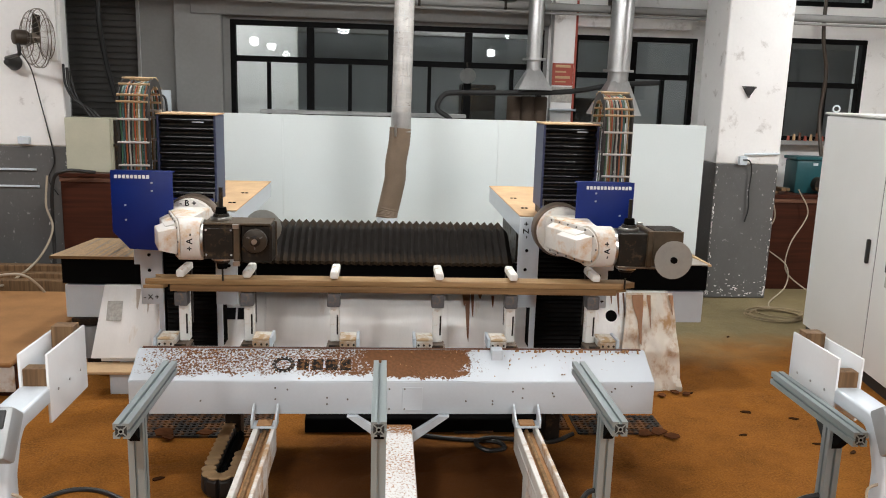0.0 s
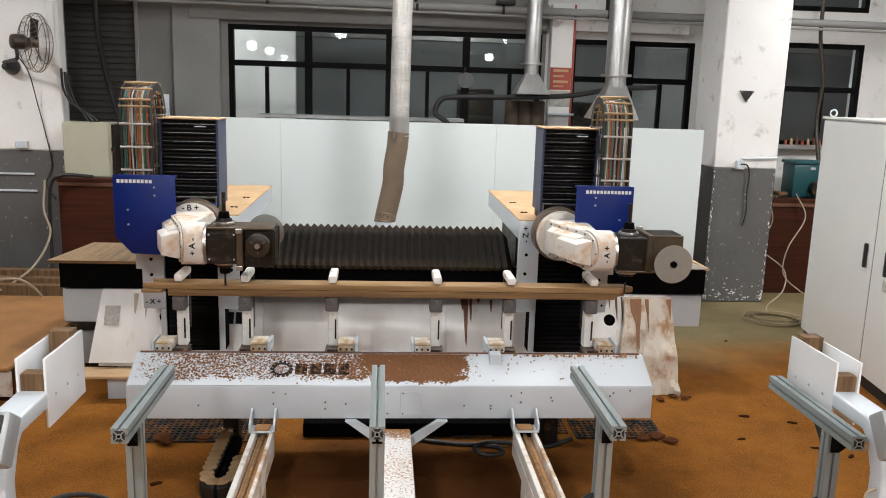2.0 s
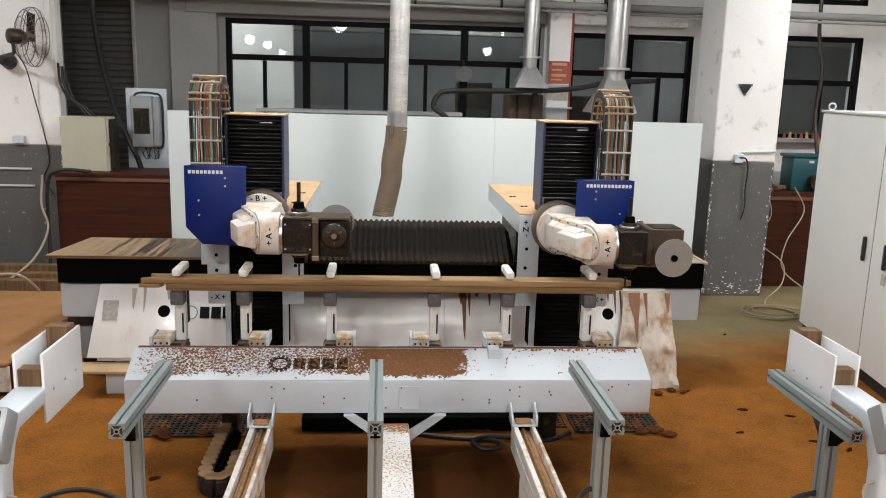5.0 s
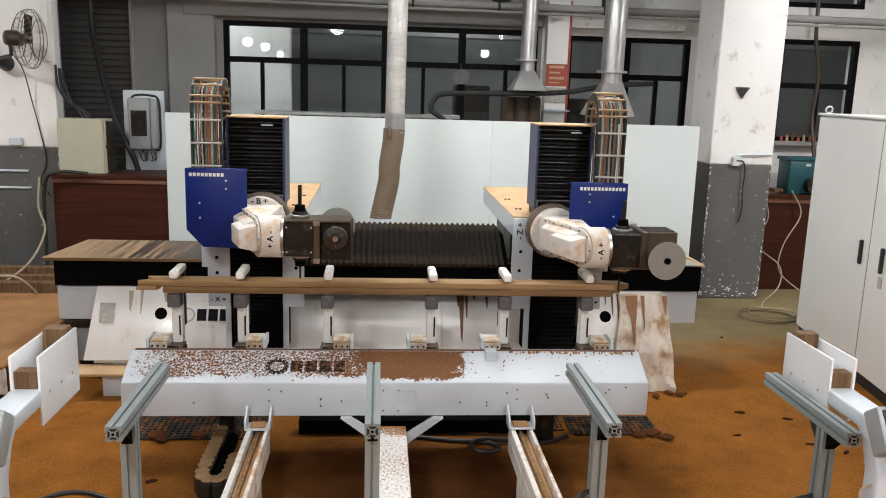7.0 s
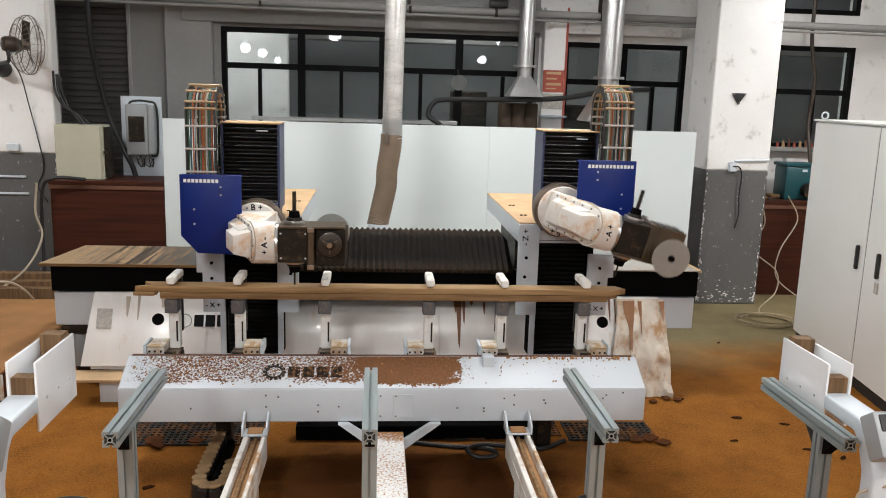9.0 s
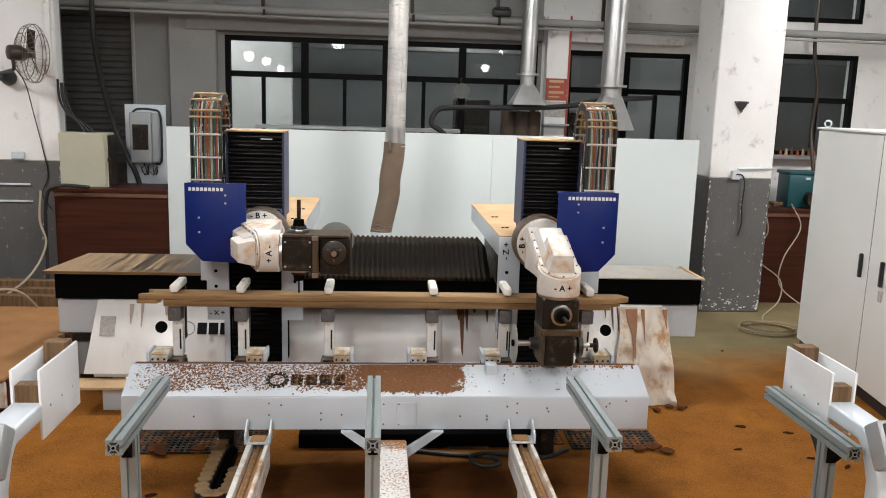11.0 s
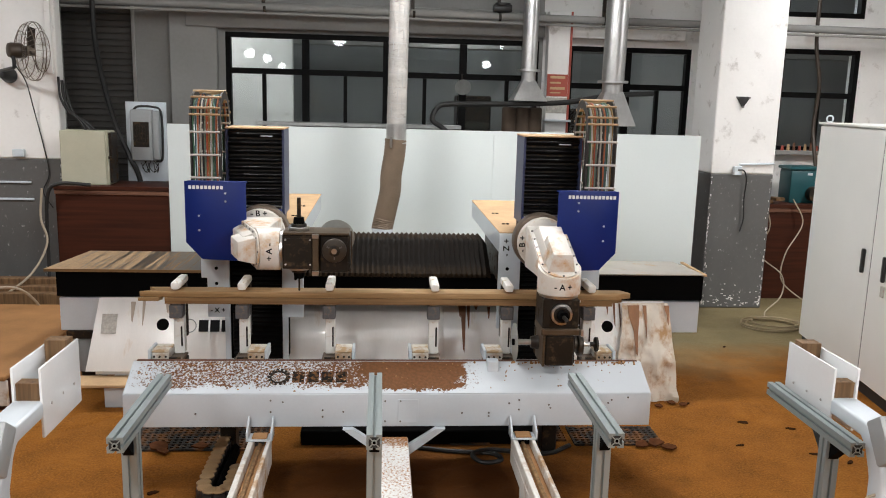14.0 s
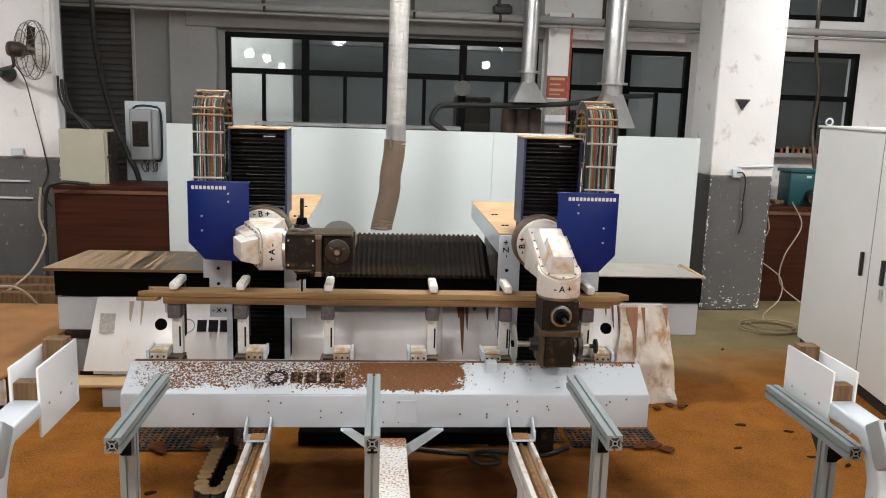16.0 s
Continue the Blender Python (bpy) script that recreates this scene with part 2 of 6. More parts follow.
M_CONCRETE = surf("grey_rendered_wall", (0.27, 0.265, 0.255), 0.85, var=0.16, scale=1.6, bump=0.3, fine=25, stain=(0.26, 0.255, 0.25), stain_amount=0.3, stain_scale=1.5)
M_SHUTTER = surf("dark_grey_shutter_steel", (0.075, 0.071, 0.066), 0.5, metal=0.3, var=0.15)
M_FRAME = surf("black_window_aluminium", (0.004, 0.004, 0.004), 0.6, var=0.15, bump=0.03, spec=0.08)
M_GLASS = glass("window_glass")
M_CRATE = wood("dark_red_plywood", (0.030, 0.008, 0.004), (0.062, 0.016, 0.007), 0.5, 0, 0.6)
M_CRATE_TRIM = wood("crate_batten", (0.10, 0.045, 0.03), (0.19, 0.09, 0.055), 0.6, 0)
M_OAK = wood("oak_board", (0.23, 0.135, 0.058), (0.40, 0.255, 0.125), 0.55, 0)
M_OAK_EDGE = wood("oak_board_edge", (0.13, 0.072, 0.030), (0.28, 0.165, 0.075), 0.6, 0)
M_BLOCK = wood("wood_block", (0.09, 0.05, 0.024), (0.22, 0.13, 0.065), 0.6, 2)
M_PLY = surf("sawdust_covered_top", (0.50, 0.335, 0.185), 0.85, var=0.2, scale=6, bump=0.4)
M_YELLOW = surf("cream_steel_box", (0.45, 0.44, 0.34), 0.45, var=0.08)
M_EBOX = surf("grey_switch_box", (0.27, 0.285, 0.29), 0.45, var=0.08)
M_CAB = surf("light_grey_cabinet_paint", (0.70, 0.70, 0.68), 0.38, var=0.05, scale=1.5, bump=0.12, fine=150)
M_PLINTH = surf("black_plinth", (0.014, 0.014, 0.015), 0.6, var=0.2)
M_RED = surf("red_paint", (0.36, 0.07, 0.045), 0.6, var=0.2)
M_TEAL = surf("teal_machine_paint", (0.008, 0.075, 0.088), 0.45, var=0.15)
M_MAT = surf("black_rubber_matting", (0.015, 0.014, 0.013), 0.8, var=0.3, stain=(0.15, 0.06, 0.015), stain_amount=0.52, stain_scale=9)
M_CHAIN = surf("cable_chain_black", (0.020, 0.017, 0.015), 0.5, var=0.2)
M_BRASS = surf("sawdust_tan_chain_bar", (0.42, 0.29, 0.15), 0.5, var=0.2)
M_BAR = surf("pale_chain_bar", (0.52, 0.50, 0.46), 0.45, var=0.15)
M_TRACK = surf("sawdust_coated_drag_chain", (0.34, 0.22, 0.11), 0.75, var=0.25, rand=0.15)
M_INK = surf("black_lettering", (0.009, 0.009, 0.010), 0.7, var=0.1, bump=0, spec=0.1)
M_INK_DUSTY = surf("dusty_black_lettering", (0.012, 0.010, 0.009), 0.7, var=0.2, bump=0, spec=0.1, stain=(0.17, 0.08, 0.032), stain_amount=0.5, stain_scale=40)
M_INK_WHITE = surf("white_lettering", (0.80, 0.82, 0.84), 0.5, var=0.03, bump=0)
M_BOLT = surf("bolt_heads", (0.16, 0.15, 0.14), 0.4, metal=0.8, var=0.2)
M_BOLT_W = surf("bright_screw_heads", (0.62, 0.66, 0.72), 0.3, metal=0.6, var=0.1)
M_PANEL_GREY = surf("control_box_grey", (0.30, 0.32, 0.325), 0.4, var=0.08)
M_FAN = surf("brown_dusty_fan_steel", (0.14, 0.11, 0.085), 0.5, metal=0.4, var=0.25)
M_WIRE = surf("dull_grey_cage_wire", (0.30, 0.265, 0.22), 0.5, metal=0.3, var=0.2)
M_FAN_DARK = surf("dark_brown_motor_housing", (0.045, 0.032, 0.022), 0.45, metal=0.2, var=0.25)
M_PAPER = surf("worn_paper_label", (0.42, 0.40, 0.36), 0.7, var=0.3, scale=30, stain=(0.5, 0.08, 0.06), stain_amount=0.16, stain_scale=22)
M_BEAM_TOP = dusty("sawdust_on_white_steel", (0.60, 0.645, 0.685), (0.155, 0.064, 0.022), 0.3,
                   [(-1.56, 0.34), (-1.45, 0.44), (-1.30, 0.54), (-0.95, 0.53), (-0.66, 0.50), (-0.35, 0.55), (-0.19, 0.60), (-0.14, 0.82), (0.36, 0.82), (0.42, 0.62), (0.46, 0.42), (0.58, 0.32), (0.70, 0.25), (1.66, 0.23)],
                   36, 0, (1, -0.095, -0.005))
M_RAIL_TOP = dusty("sawdust_on_rail", (0.72, 0.72, 0.70), (0.38, 0.17, 0.06), 0.35, [(-3.0, 0.45), (-0.9, 0.42), (-0.5, 0.48), (-0.2, 0.42), (0.0, 0.66)], 34, 1)
M_RAIL_IN = surf("sawdust_in_channel", (0.36, 0.19, 0.08), 0.85, var=0.3, scale=10, bump=0.5)
M_COVER_L = dusty("streaked_cover_plate", (0.030, 0.023, 0.017), (0.27, 0.18, 0.10), 0.4, [(-1.1, 0.75), (-0.9, 0.60), (-0.4, 0.50), (0.0, 0.45), (0.2, 0.40), (1.2, 0.38)], 6.5, 0, stretch=(2.6, 0.07, 1))
M_COVER_R = surf("bare_cover_plate", (0.42, 0.39, 0.35), 0.4, metal=0.4, var=0.15, stain=(0.55, 0.42, 0.28), stain_amount=0.32, stain_scale=4)


def floor_material():
    m = bpy.data.materials.new("sawdust_over_concrete")
    m.use_nodes = True
    t = m.node_tree
    n = t.nodes
    p = n["Principled BSDF"]
    co = n.new("ShaderNodeTexCoord")

    def noise_of(scale, detail=5, rough=0.6):
        q = n.new("ShaderNodeTexNoise")
        q.inputs["Scale"].default_value = scale
        q.inputs["Detail"].default_value = detail
        q.inputs["Roughness"].default_value = rough
        link(t, co.outputs["Object"], q.inputs["Vector"])
        return q.outputs["Fac"]

    def mix(fac, a, b):
        q = n.new("ShaderNodeMix")
        q.data_type = "RGBA"
        link(t, fac, q.inputs["Factor"])
        for key, v in (("A", a), ("B", b)):
            if isinstance(v, tuple):
                q.inputs[key].default_value = (*v, 1)
            else:
                link(t, v, q.inputs[key])
        return q.outputs["Result"]

    def ranged(v, a, b, c=0.0, d=1.0):
        q = n.new("ShaderNodeMapRange")
        for i, x in enumerate((a, b, c, d)):
            q.inputs[i + 1].default_value = x
        link(t, v, q.inputs[0])
        return q.outputs[0]

    big, mid, grain = noise_of(0.8), noise_of(3.5, 7), noise_of(70, 4, 0.7)
    dust = mix(ranged(mid, 0.3, 0.7), (0.125, 0.043, 0.006), (0.285, 0.105, 0.015))
    dust = mix(ranged(grain, 0.35, 0.75), dust, (0.38, 0.152, 0.026))
    dust = mix(ranged(noise_of(1.6, 8, 0.72), 0.50, 0.74, 0.0, 0.42), dust, (0.075, 0.024, 0.004))
    dust = mix(ranged(noise_of(5.5, 8, 0.7), 0.64, 0.76, 0.0, 0.8), dust, (0.05, 0.018, 0.005))
    # darker dust round the beam's foot, with the shade under it painted in
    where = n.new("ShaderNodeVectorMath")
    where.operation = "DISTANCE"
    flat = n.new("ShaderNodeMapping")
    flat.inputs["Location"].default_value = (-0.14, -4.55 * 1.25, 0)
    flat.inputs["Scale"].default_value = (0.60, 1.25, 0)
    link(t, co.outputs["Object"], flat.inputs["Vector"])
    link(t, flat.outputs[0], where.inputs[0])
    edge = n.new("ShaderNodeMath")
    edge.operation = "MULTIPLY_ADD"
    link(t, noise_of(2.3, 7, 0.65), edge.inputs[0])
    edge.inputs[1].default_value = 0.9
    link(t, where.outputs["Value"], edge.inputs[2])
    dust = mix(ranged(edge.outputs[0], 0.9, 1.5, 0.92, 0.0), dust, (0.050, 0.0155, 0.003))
    concrete = mix(ranged(mid, 0.3, 0.7), (0.175, 0.138, 0.072), (0.235, 0.187, 0.098))
    # bare concrete begins behind the machine and fades in under the dust
    sep = n.new("ShaderNodeSeparateXYZ")
    link(t, co.outputs["Object"], sep.inputs[0])
    ma = n.new("ShaderNodeMath")
    ma.operation = "MULTIPLY_ADD"
    link(t, big, ma.inputs[0])
    ma.inputs[1].default_value = 2.2
    link(t, sep.outputs[1], ma.inputs[2])
    bare = ranged(ma.outputs[0], 7.6, 8.7)
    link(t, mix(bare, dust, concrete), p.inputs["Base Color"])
    p.inputs["Specular IOR Level"].default_value = 0.12
    link(t, ranged(bare, 0, 1, 0.85, 0.5), p.inputs["Roughness"])
    b = n.new("ShaderNodeBump")
    b.inputs["Strength"].default_value = 0.6
    b.inputs["Distance"].default_value = 0.02
    s = n.new("ShaderNodeMath")
    s.operation = "MULTIPLY_ADD"
    link(t, grain, s.inputs[0])
    s.inputs[1].default_value = 0.35
    link(t, mid, s.inputs[2])
    link(t, s.outputs[0], b.inputs["Height"])
    link(t, b.outputs[0], p.inputs["Normal"])
    return m


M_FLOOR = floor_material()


# ---------------------------------------------------------------- mesh helpers
def bx(x0, x1, y0, y1, z0, z1, bevel=0.004, bm=None, seg=1):
    """A bevelled box between two corners, added to bm."""
    bm = bm or bmesh.new()
    made = bmesh.ops.create_cube(bm, size=1.0, matrix=Matrix.Translation(((x0 + x1) / 2, (y0 + y1) / 2, (z0 + z1) / 2))
                                 @ Matrix.Diagonal((abs(x1 - x0), abs(y1 - y0), abs(z1 - z0), 1)))
    if bevel:
        edges = list({e for v in made["verts"] for e in v.link_edges})
        bmesh.ops.bevel(bm, geom=edges, offset=bevel, segments=seg, affect="EDGES", profile=0.5)
    return bm


def cy(p0, p1, r, seg=24, bm=None, r2=None, bevel=0.0):
    """A cylinder or cone from p0 to p1, added to bm."""
    bm = bm or bmesh.new()
    a, b = Vector(p0), Vector(p1)
    turn = (b - a).to_track_quat("Z", "Y").to_matrix().to_4x4()
    made = bmesh.ops.create_cone(bm, cap_ends=True, segments=seg, radius1=r, radius2=r if r2 is None else r2, depth=(b - a).length,
                                 matrix=Matrix.Translation((a + b) / 2) @ turn)
    if bevel:
        edges = [e for e in {e for v in made["verts"] for e in v.link_edges} if any(len(f.verts) > 4 for f in e.link_faces)]
        bmesh.ops.bevel(bm, geom=edges, offset=bevel, segments=2, affect="EDGES", profile=0.5)
    return bm


def prism(points, axis, a, b, bm=None, bevel=0.0):
    """A polygon drawn in the two other axes, pushed along axis from a to b."""
    bm = bm or bmesh.new()

    def place(u, v, w):
        return {"x": (w, u, v), "y": (u, w, v), "z": (u, v, w)}[axis]

    va = [bm.verts.new(place(u, v, a)) for u, v in points]
    vb = [bm.verts.new(place(u, v, b)) for u, v in points]
    k = len(points)
    faces = [bm.faces.new(va), bm.faces.new(vb[::-1])]
    faces += [bm.faces.new((va[i], vb[i], vb[(i + 1) % k], va[(i + 1) % k])) for i in range(k)]
    bmesh.ops.recalc_face_normals(bm, faces=faces)
    if bevel:
        bmesh.ops.bevel(bm, geom=list({e for f in faces for e in f.edges}), offset=bevel, segments=2, affect="EDGES", profile=0.5)
    return bm


def smooth_path(points, steps=8):
    """Points along a Catmull-Rom curve."""
    p = [Vector(q) for q in points]
    p = [2 * p[0] - p[1]] + p + [2 * p[-1] - p[-2]]
    out = []
    for i in range(1, len(p) - 2):
        for k in range(steps):
            t = k / steps
            a, b, c, d = p[i - 1:i + 3]
            out.append(0.5 * (2 * b + (c - a) * t + (2 * a - 5 * b + 4 * c - d) * t * t + (3 * b - a - 3 * c + d) * t ** 3))
    return out + [p[-2]]


def tube(points, r, seg=8, bm=None, steps=8, ridge=0.0):
    """A round hose along a smooth path; ridge makes every other ring wider."""
    bm = bm or bmesh.new()
    path = smooth_path(points, steps)
    rings, side = [], None
    for i, q in enumerate(path):
        ahead = (path[min(i + 1, len(path) - 1)] - path[max(i - 1, 0)]).normalized()
        if side is None:
            side = ahead.orthogonal().normalized()
        side = (side - ahead * side.dot(ahead)).normalized()
        up = ahead.cross(side)
        rr = r + (ridge if i % 2 else 0)
        rings.append([bm.verts.new(q + rr * (math.cos(a) * side + math.sin(a) * up)) for a in [2 * math.pi * k / seg for k in range(seg)]])
    for a, b in zip(rings, rings[1:]):
        for k in range(seg):
            bm.faces.new((a[k], a[(k + 1) % seg], b[(k + 1) % seg], b[k]))
    bm.faces.new(rings[0][::-1])
    bm.faces.new(rings[-1])
    return bm


def finish(bm, name, material, round_=True):
    me = bpy.data.meshes.new(name)
    bm.normal_update()
    bm.to_mesh(me)
    bm.free()
    me.materials.append(material)
    if round_:
        me.shade_smooth()
        me.set_sharp_from_angle(angle=radians(32))
    return me


def part(name, bm, material, parent=None, label="", at=None):
    """One mesh object under a thing or a part."""
    ob = new(name, finish(bm, name, material))
    ob.parent = parent
    if at is not None:
        ob.matrix_basis = at
    return tagged(ob, label)


def thing(name, label, category, at=(0, 0, 0), group="", kind=""):
    ob = new(name)
    ob.location = at
    ob.empty_display_size = 0.1
    return tagged(ob, label, category, group, kind)


def solid(name, bm, material, label, category, group="", kind="", at=None):
    ob = new(name, finish(bm, name, material))
    if at is not None:
        ob.matrix_basis = at
    return tagged(ob, label, category, group, kind)


def share(ob, name, parent, m):
    """Another object on the same mesh."""
    o = new(name, ob.data)
    o.parent = parent
    o.matrix_basis = m
    return o


def letters(name, text, size, material, parent, m, bold=0.0):
    """Raised lettering in the built-in font, in the local XY plane of m."""
    cu = bpy.data.curves.new(name, "FONT")
    cu.body, cu.size, cu.extrude, cu.offset = text, size, 0.0012, bold
    cu.align_x, cu.align_y = "CENTER", "CENTER"
    cu.resolution_u = 3
    tmp = bpy.data.objects.new(name, cu)
    scene.collection.objects.link(tmp)
    me = bpy.data.meshes.new_from_object(tmp.evaluated_get(bpy.context.evaluated_depsgraph_get()))
    bpy.data.objects.remove(tmp)
    bpy.data.curves.remove(cu)
    me.materials.clear()
    me.materials.append(material)
    ob = new(name, me)
    ob.parent = parent
    ob.matrix_basis = m
    return ob


FACING = Matrix.Rotation(radians(90), 4, "X")   # text plane turned towards -Y


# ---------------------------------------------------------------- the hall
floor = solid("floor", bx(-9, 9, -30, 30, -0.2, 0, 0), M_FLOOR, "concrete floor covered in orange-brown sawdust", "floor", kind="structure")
# unseen hall shell, kept dark so that it bounces little fill light
solid("ceiling", bx(-9, 9, -30, 10.5, 4.6, 4.8, 0), M_HALL, "hall ceiling out of view, dark grey to hold back bounce light", "ceiling", kind="structure")
solid("wall_west", bx(-9.2, -9, -30, 10.5, 0, 4.6, 0), M_HALL, "hall side wall out of view, dark grey to hold back bounce light", "wall", kind="structure")
solid("wall_east", bx(9, 9.2, -30, 10.5, 0, 4.6, 0), M_HALL, "hall side wall out of view, dark grey to hold back bounce light", "wall", kind="structure")
solid("wall_south", bx(-9, 9, -30.2, -30, 0, 4.6, 0), M_HALL, "hall end wall out of view, dark grey to hold back bounce light", "wall", kind="structure")


def wall_with_openings(name, x0, x1, material, openings, label):
    """The wall behind, in panels round its openings (x0, x1, z0, z1)."""
    bm = bmesh.new()
    xs = sorted({x0, x1, *[o[0] for o in openings], *[o[1] for o in openings]})
    for a, b in zip(xs, xs[1:]):
        cut = [o for o in openings if o[0] <= a and o[1] >= b]
        z = 0.0
        for o in sorted(cut, key=lambda q: q[2]):
            if o[2] > z:
                bx(a, b, 10.2, 10.45, z, o[2], 0, bm)
            z = o[3]
        bx(a, b, 10.2, 10.45, z, 4.6, 0, bm)
    bmesh.ops.remove_doubles(bm, verts=bm.verts, dist=0.0005)
    return solid(name, bm, material, label, "wall", kind="structure")


wall_with_openings("wall_north", -9, 1.98, M_CONCRETE, [(-3.78, -2.94, 0, 4.0), (-1.87, 1.93, 1.55, 3.02)], "grey rendered rear wall of the workshop")
wall_with_openings("wall_north_east", 1.98, 9, M_PLASTER, [(2.30, 3.86, 1.55, 2.98), (5.02, 6.06, 1.75, 3.03), (5.02, 6.06, 3.42, 4.3)], "white plastered part of the rear wall")
solid("beam_concrete", bx(-2.3, 1.97, 10.05, 10.196, 3.06, 3.36, 0.01), M_CONCRETE, "grey concrete lintel over the windows", "beam", kind="structure")
solid("pilaster", bx(-2.5, -1.95, 10.08, 10.196, 0, 4.6, 0.01), M_CONCRETE, "grey rendered pilaster beside the window", "pilaster", kind="structure")
solid("beam_white", bx(2.05, 3.68, 9.95, 10.196, 3.06, 3.24, 0.01), M_PLASTER, "white painted band above the window", "beam", kind="structure")

# the dim neighbouring rooms behind the glass
solid("backdrop_room", bx(-9, 9, 15.0, 15.1, 0, 5, 0), surf("dim_far_wall", (0.30, 0.31, 0.32), 0.9, var=0.25, scale=0.8), "dim grey far wall of the next room", "backdrop", kind="structure")
solid("next_room_panel", bx(-2.7, -1.22, 11.6, 11.7, 0, 3.6, 0.01), M_PLASTER, "white wall panel in the next room behind the window", "panel", kind="structure")
for x0, x1, z1 in ((1.1, 1.6, 2.35), (2.5, 3.2, 2.2)):
    solid("storage_rack", bx(x0, x1, 12.0, 12.5, 0, z1, 0.02), M_DARK, "dark storage cupboard in the next room", "cupboard", group="cupboards in the next room")
for z in (2.6, 3.1):
    solid("ceiling_beam", bx(-8, 8, 13.6, 13.8, z + 0.5, z + 0.62, 0.01), M_CONCRETE, "grey beam in the next room", "beam", kind="structure")
solid("ceiling_next_room", bx(-9, 9, 10.46, 15.1, 4.5, 4.6, 0), M_CONCRETE, "grey ceiling of the next room", "ceiling", kind="structure")


def window(name, x0, x1, z0, z1, uprights, rail, label, lights=()):
    """Black aluminium window: frame, uprights, rail, lower casement bars and glass panes."""
    w = thing(name, label, "window", ((x0 + x1) / 2, 10.24, z0), kind="structure")
    cx, h, hw = (x0 + x1) / 2, z1 - z0, (x1 - x0) / 2
    bm = bmesh.new()
    for a, b, c, d in ((-hw, hw, h - 0.06, h), (-hw, hw, 0, 0.06), (-hw, -hw + 0.06, 0.06, h - 0.06), (hw - 0.06, hw, 0.06, h - 0.06)):
        bx(a, b, -0.05, 0.05, c, d, 0.004, bm)
    part("window_frame", bm, M_FRAME, w)
    for u in uprights:
        part("upright", bx(u - cx - 0.044, u - cx + 0.044, -0.045, 0.045, 0.062, h - 0.062, 0.004), M_FRAME, w)
    part("rail", bx(-hw + 0.062, hw - 0.062, -0.05, 0.04, rail - z0 - 0.034, rail - z0 + 0.034, 0.004), M_FRAME, w)
    for u in lights:
        part("casement_bar", bx(u - cx - 0.022, u - cx + 0.022, -0.04, 0.03, 0.064, rail - z0 - 0.036, 0.003), M_FRAME, w)
    xs = [x0, *uprights, x1]
    for a, b in zip(xs, xs[1:]):
        for lo, hi in ((0.05, rail - z0 - 0.03), (rail - z0 + 0.03, h - 0.05)):
            tilt = random.uniform(-0.12, 0.12)
            g = part("pane", bx(-(b - a) / 2 + 0.03, (b - a) / 2 - 0.03, -0.004, 0.004, lo, hi, 0), M_GLASS, w, at=pose((a + b) / 2 - cx, 0.012, 0, 0, 0, tilt))
            g.visible_shadow = False
    return w


window("window_1", -1.87, 1.93, 1.55, 3.02, (-0.92, 0.06, 1.0), 2.57, "wide black-framed aluminium window reflecting ceiling lamps", (-1.42, -0.44, 0.53, 1.55))
window("window_2", 2.30, 3.86, 1.55, 2.98, (3.06,), 2.50, "black-framed window beside the white column", (3.46,))
window("window_3", 5.02, 6.06, 1.75, 3.03, (), 2.46, "narrow black-framed window behind the workbench", (5.58,))
window("window_4", 5.02, 6.06, 3.42, 4.3, (), 3.9, "upper black-framed window above the white band", ())
solid("window_sill", bx(-1.5, 0.98, 10.02, 10.195, 1.93, 1.975, 0.006), M_GALV, "pale metal rail along the window sill", "sill", kind="structure")


def shutter():
    s = thing("roller_shutter", "dark grey corrugated steel roller shutter, closed", "roller shutter", (-3.36, 10.24, 0), kind="structure")
    prof = prism([(0.0, -0.037), (0.012, -0.03), (0.02, 0.0), (0.012, 0.03), (0.0, 0.037), (0.03, 0.037), (0.03, -0.037)], "x", -0.62, 0.40)
    first = part("slat", prof, M_SHUTTER, s, at=pose(0, 0.0, 0.04))
    for i in range(1, 54):
        share(first, "slat", s, pose(0, 0, 0.04 + 0.074 * i))
    for x in (-0.64, 0.42):
        part("guide_rail", bx(x - 0.02, x + 0.02, -0.06, 0.03, 0, 4.0, 0.004), M_GALV, s)


shutter()


def column(name, x0, x1, y0, y1, dado, label):
    c = thing(name, label, "column", ((x0 + x1) / 2, (y0 + y1) / 2, 0), kind="structure")
    hx, hy = (x1 - x0) / 2, (y1 - y0) / 2
    part("dado", bx(-hx, hx, -hy, hy, 0, dado, 0.012), M_DADO, c, "dark grey painted lower part, chipped at the corners")
    part("shaft", bx(-hx, hx, -hy, hy, dado, 4.6, 0.012), M_PLASTER, c)
    rc_ = random.Random(7)
    flakes = bmesh.new()
    for k in range(150):             # bared plaster along the corners and the foot
        w, h = rc_.uniform(0.003, 0.012), rc_.uniform(0.006, 0.035)
        if k % 3:
            e = rc_.choice((-1, 1))
            x, z = e * (hx - abs(rc_.gauss(0, 0.012)) - 0.014), dado * rc_.random() ** 1.5 + 0.03
        else:
            x, z = rc_.uniform(-hx + 0.03, hx - 0.03), abs(rc_.gauss(0, 0.09)) + 0.02
            w, h = h, w
        if z + h < dado:
            bx(x - w / 2, x + w / 2, -hy - 0.0015, -hy + 0.001, z, z + h, 0, flakes)
    tagged(part("bare_patches", flakes, M_PLASTER, c, "white plaster bared where paint has chipped"), kind="stuff")
    return c


column("column_east", 3.69, 4.42, 8.88, 9.55, 1.55, "white plastered column with a grey lower half")
column("column_west", -4.9, -3.37, 8.95, 9.12, 1.56, "scuffed white column with a grey lower half")
solid("cable_trunking", bx(-3.46, -3.40, 8.915, 8.948, 2.45, 4.6, 0.004), M_PLASTER, "white vertical cable trunking on the column", "trunking", kind="structure")

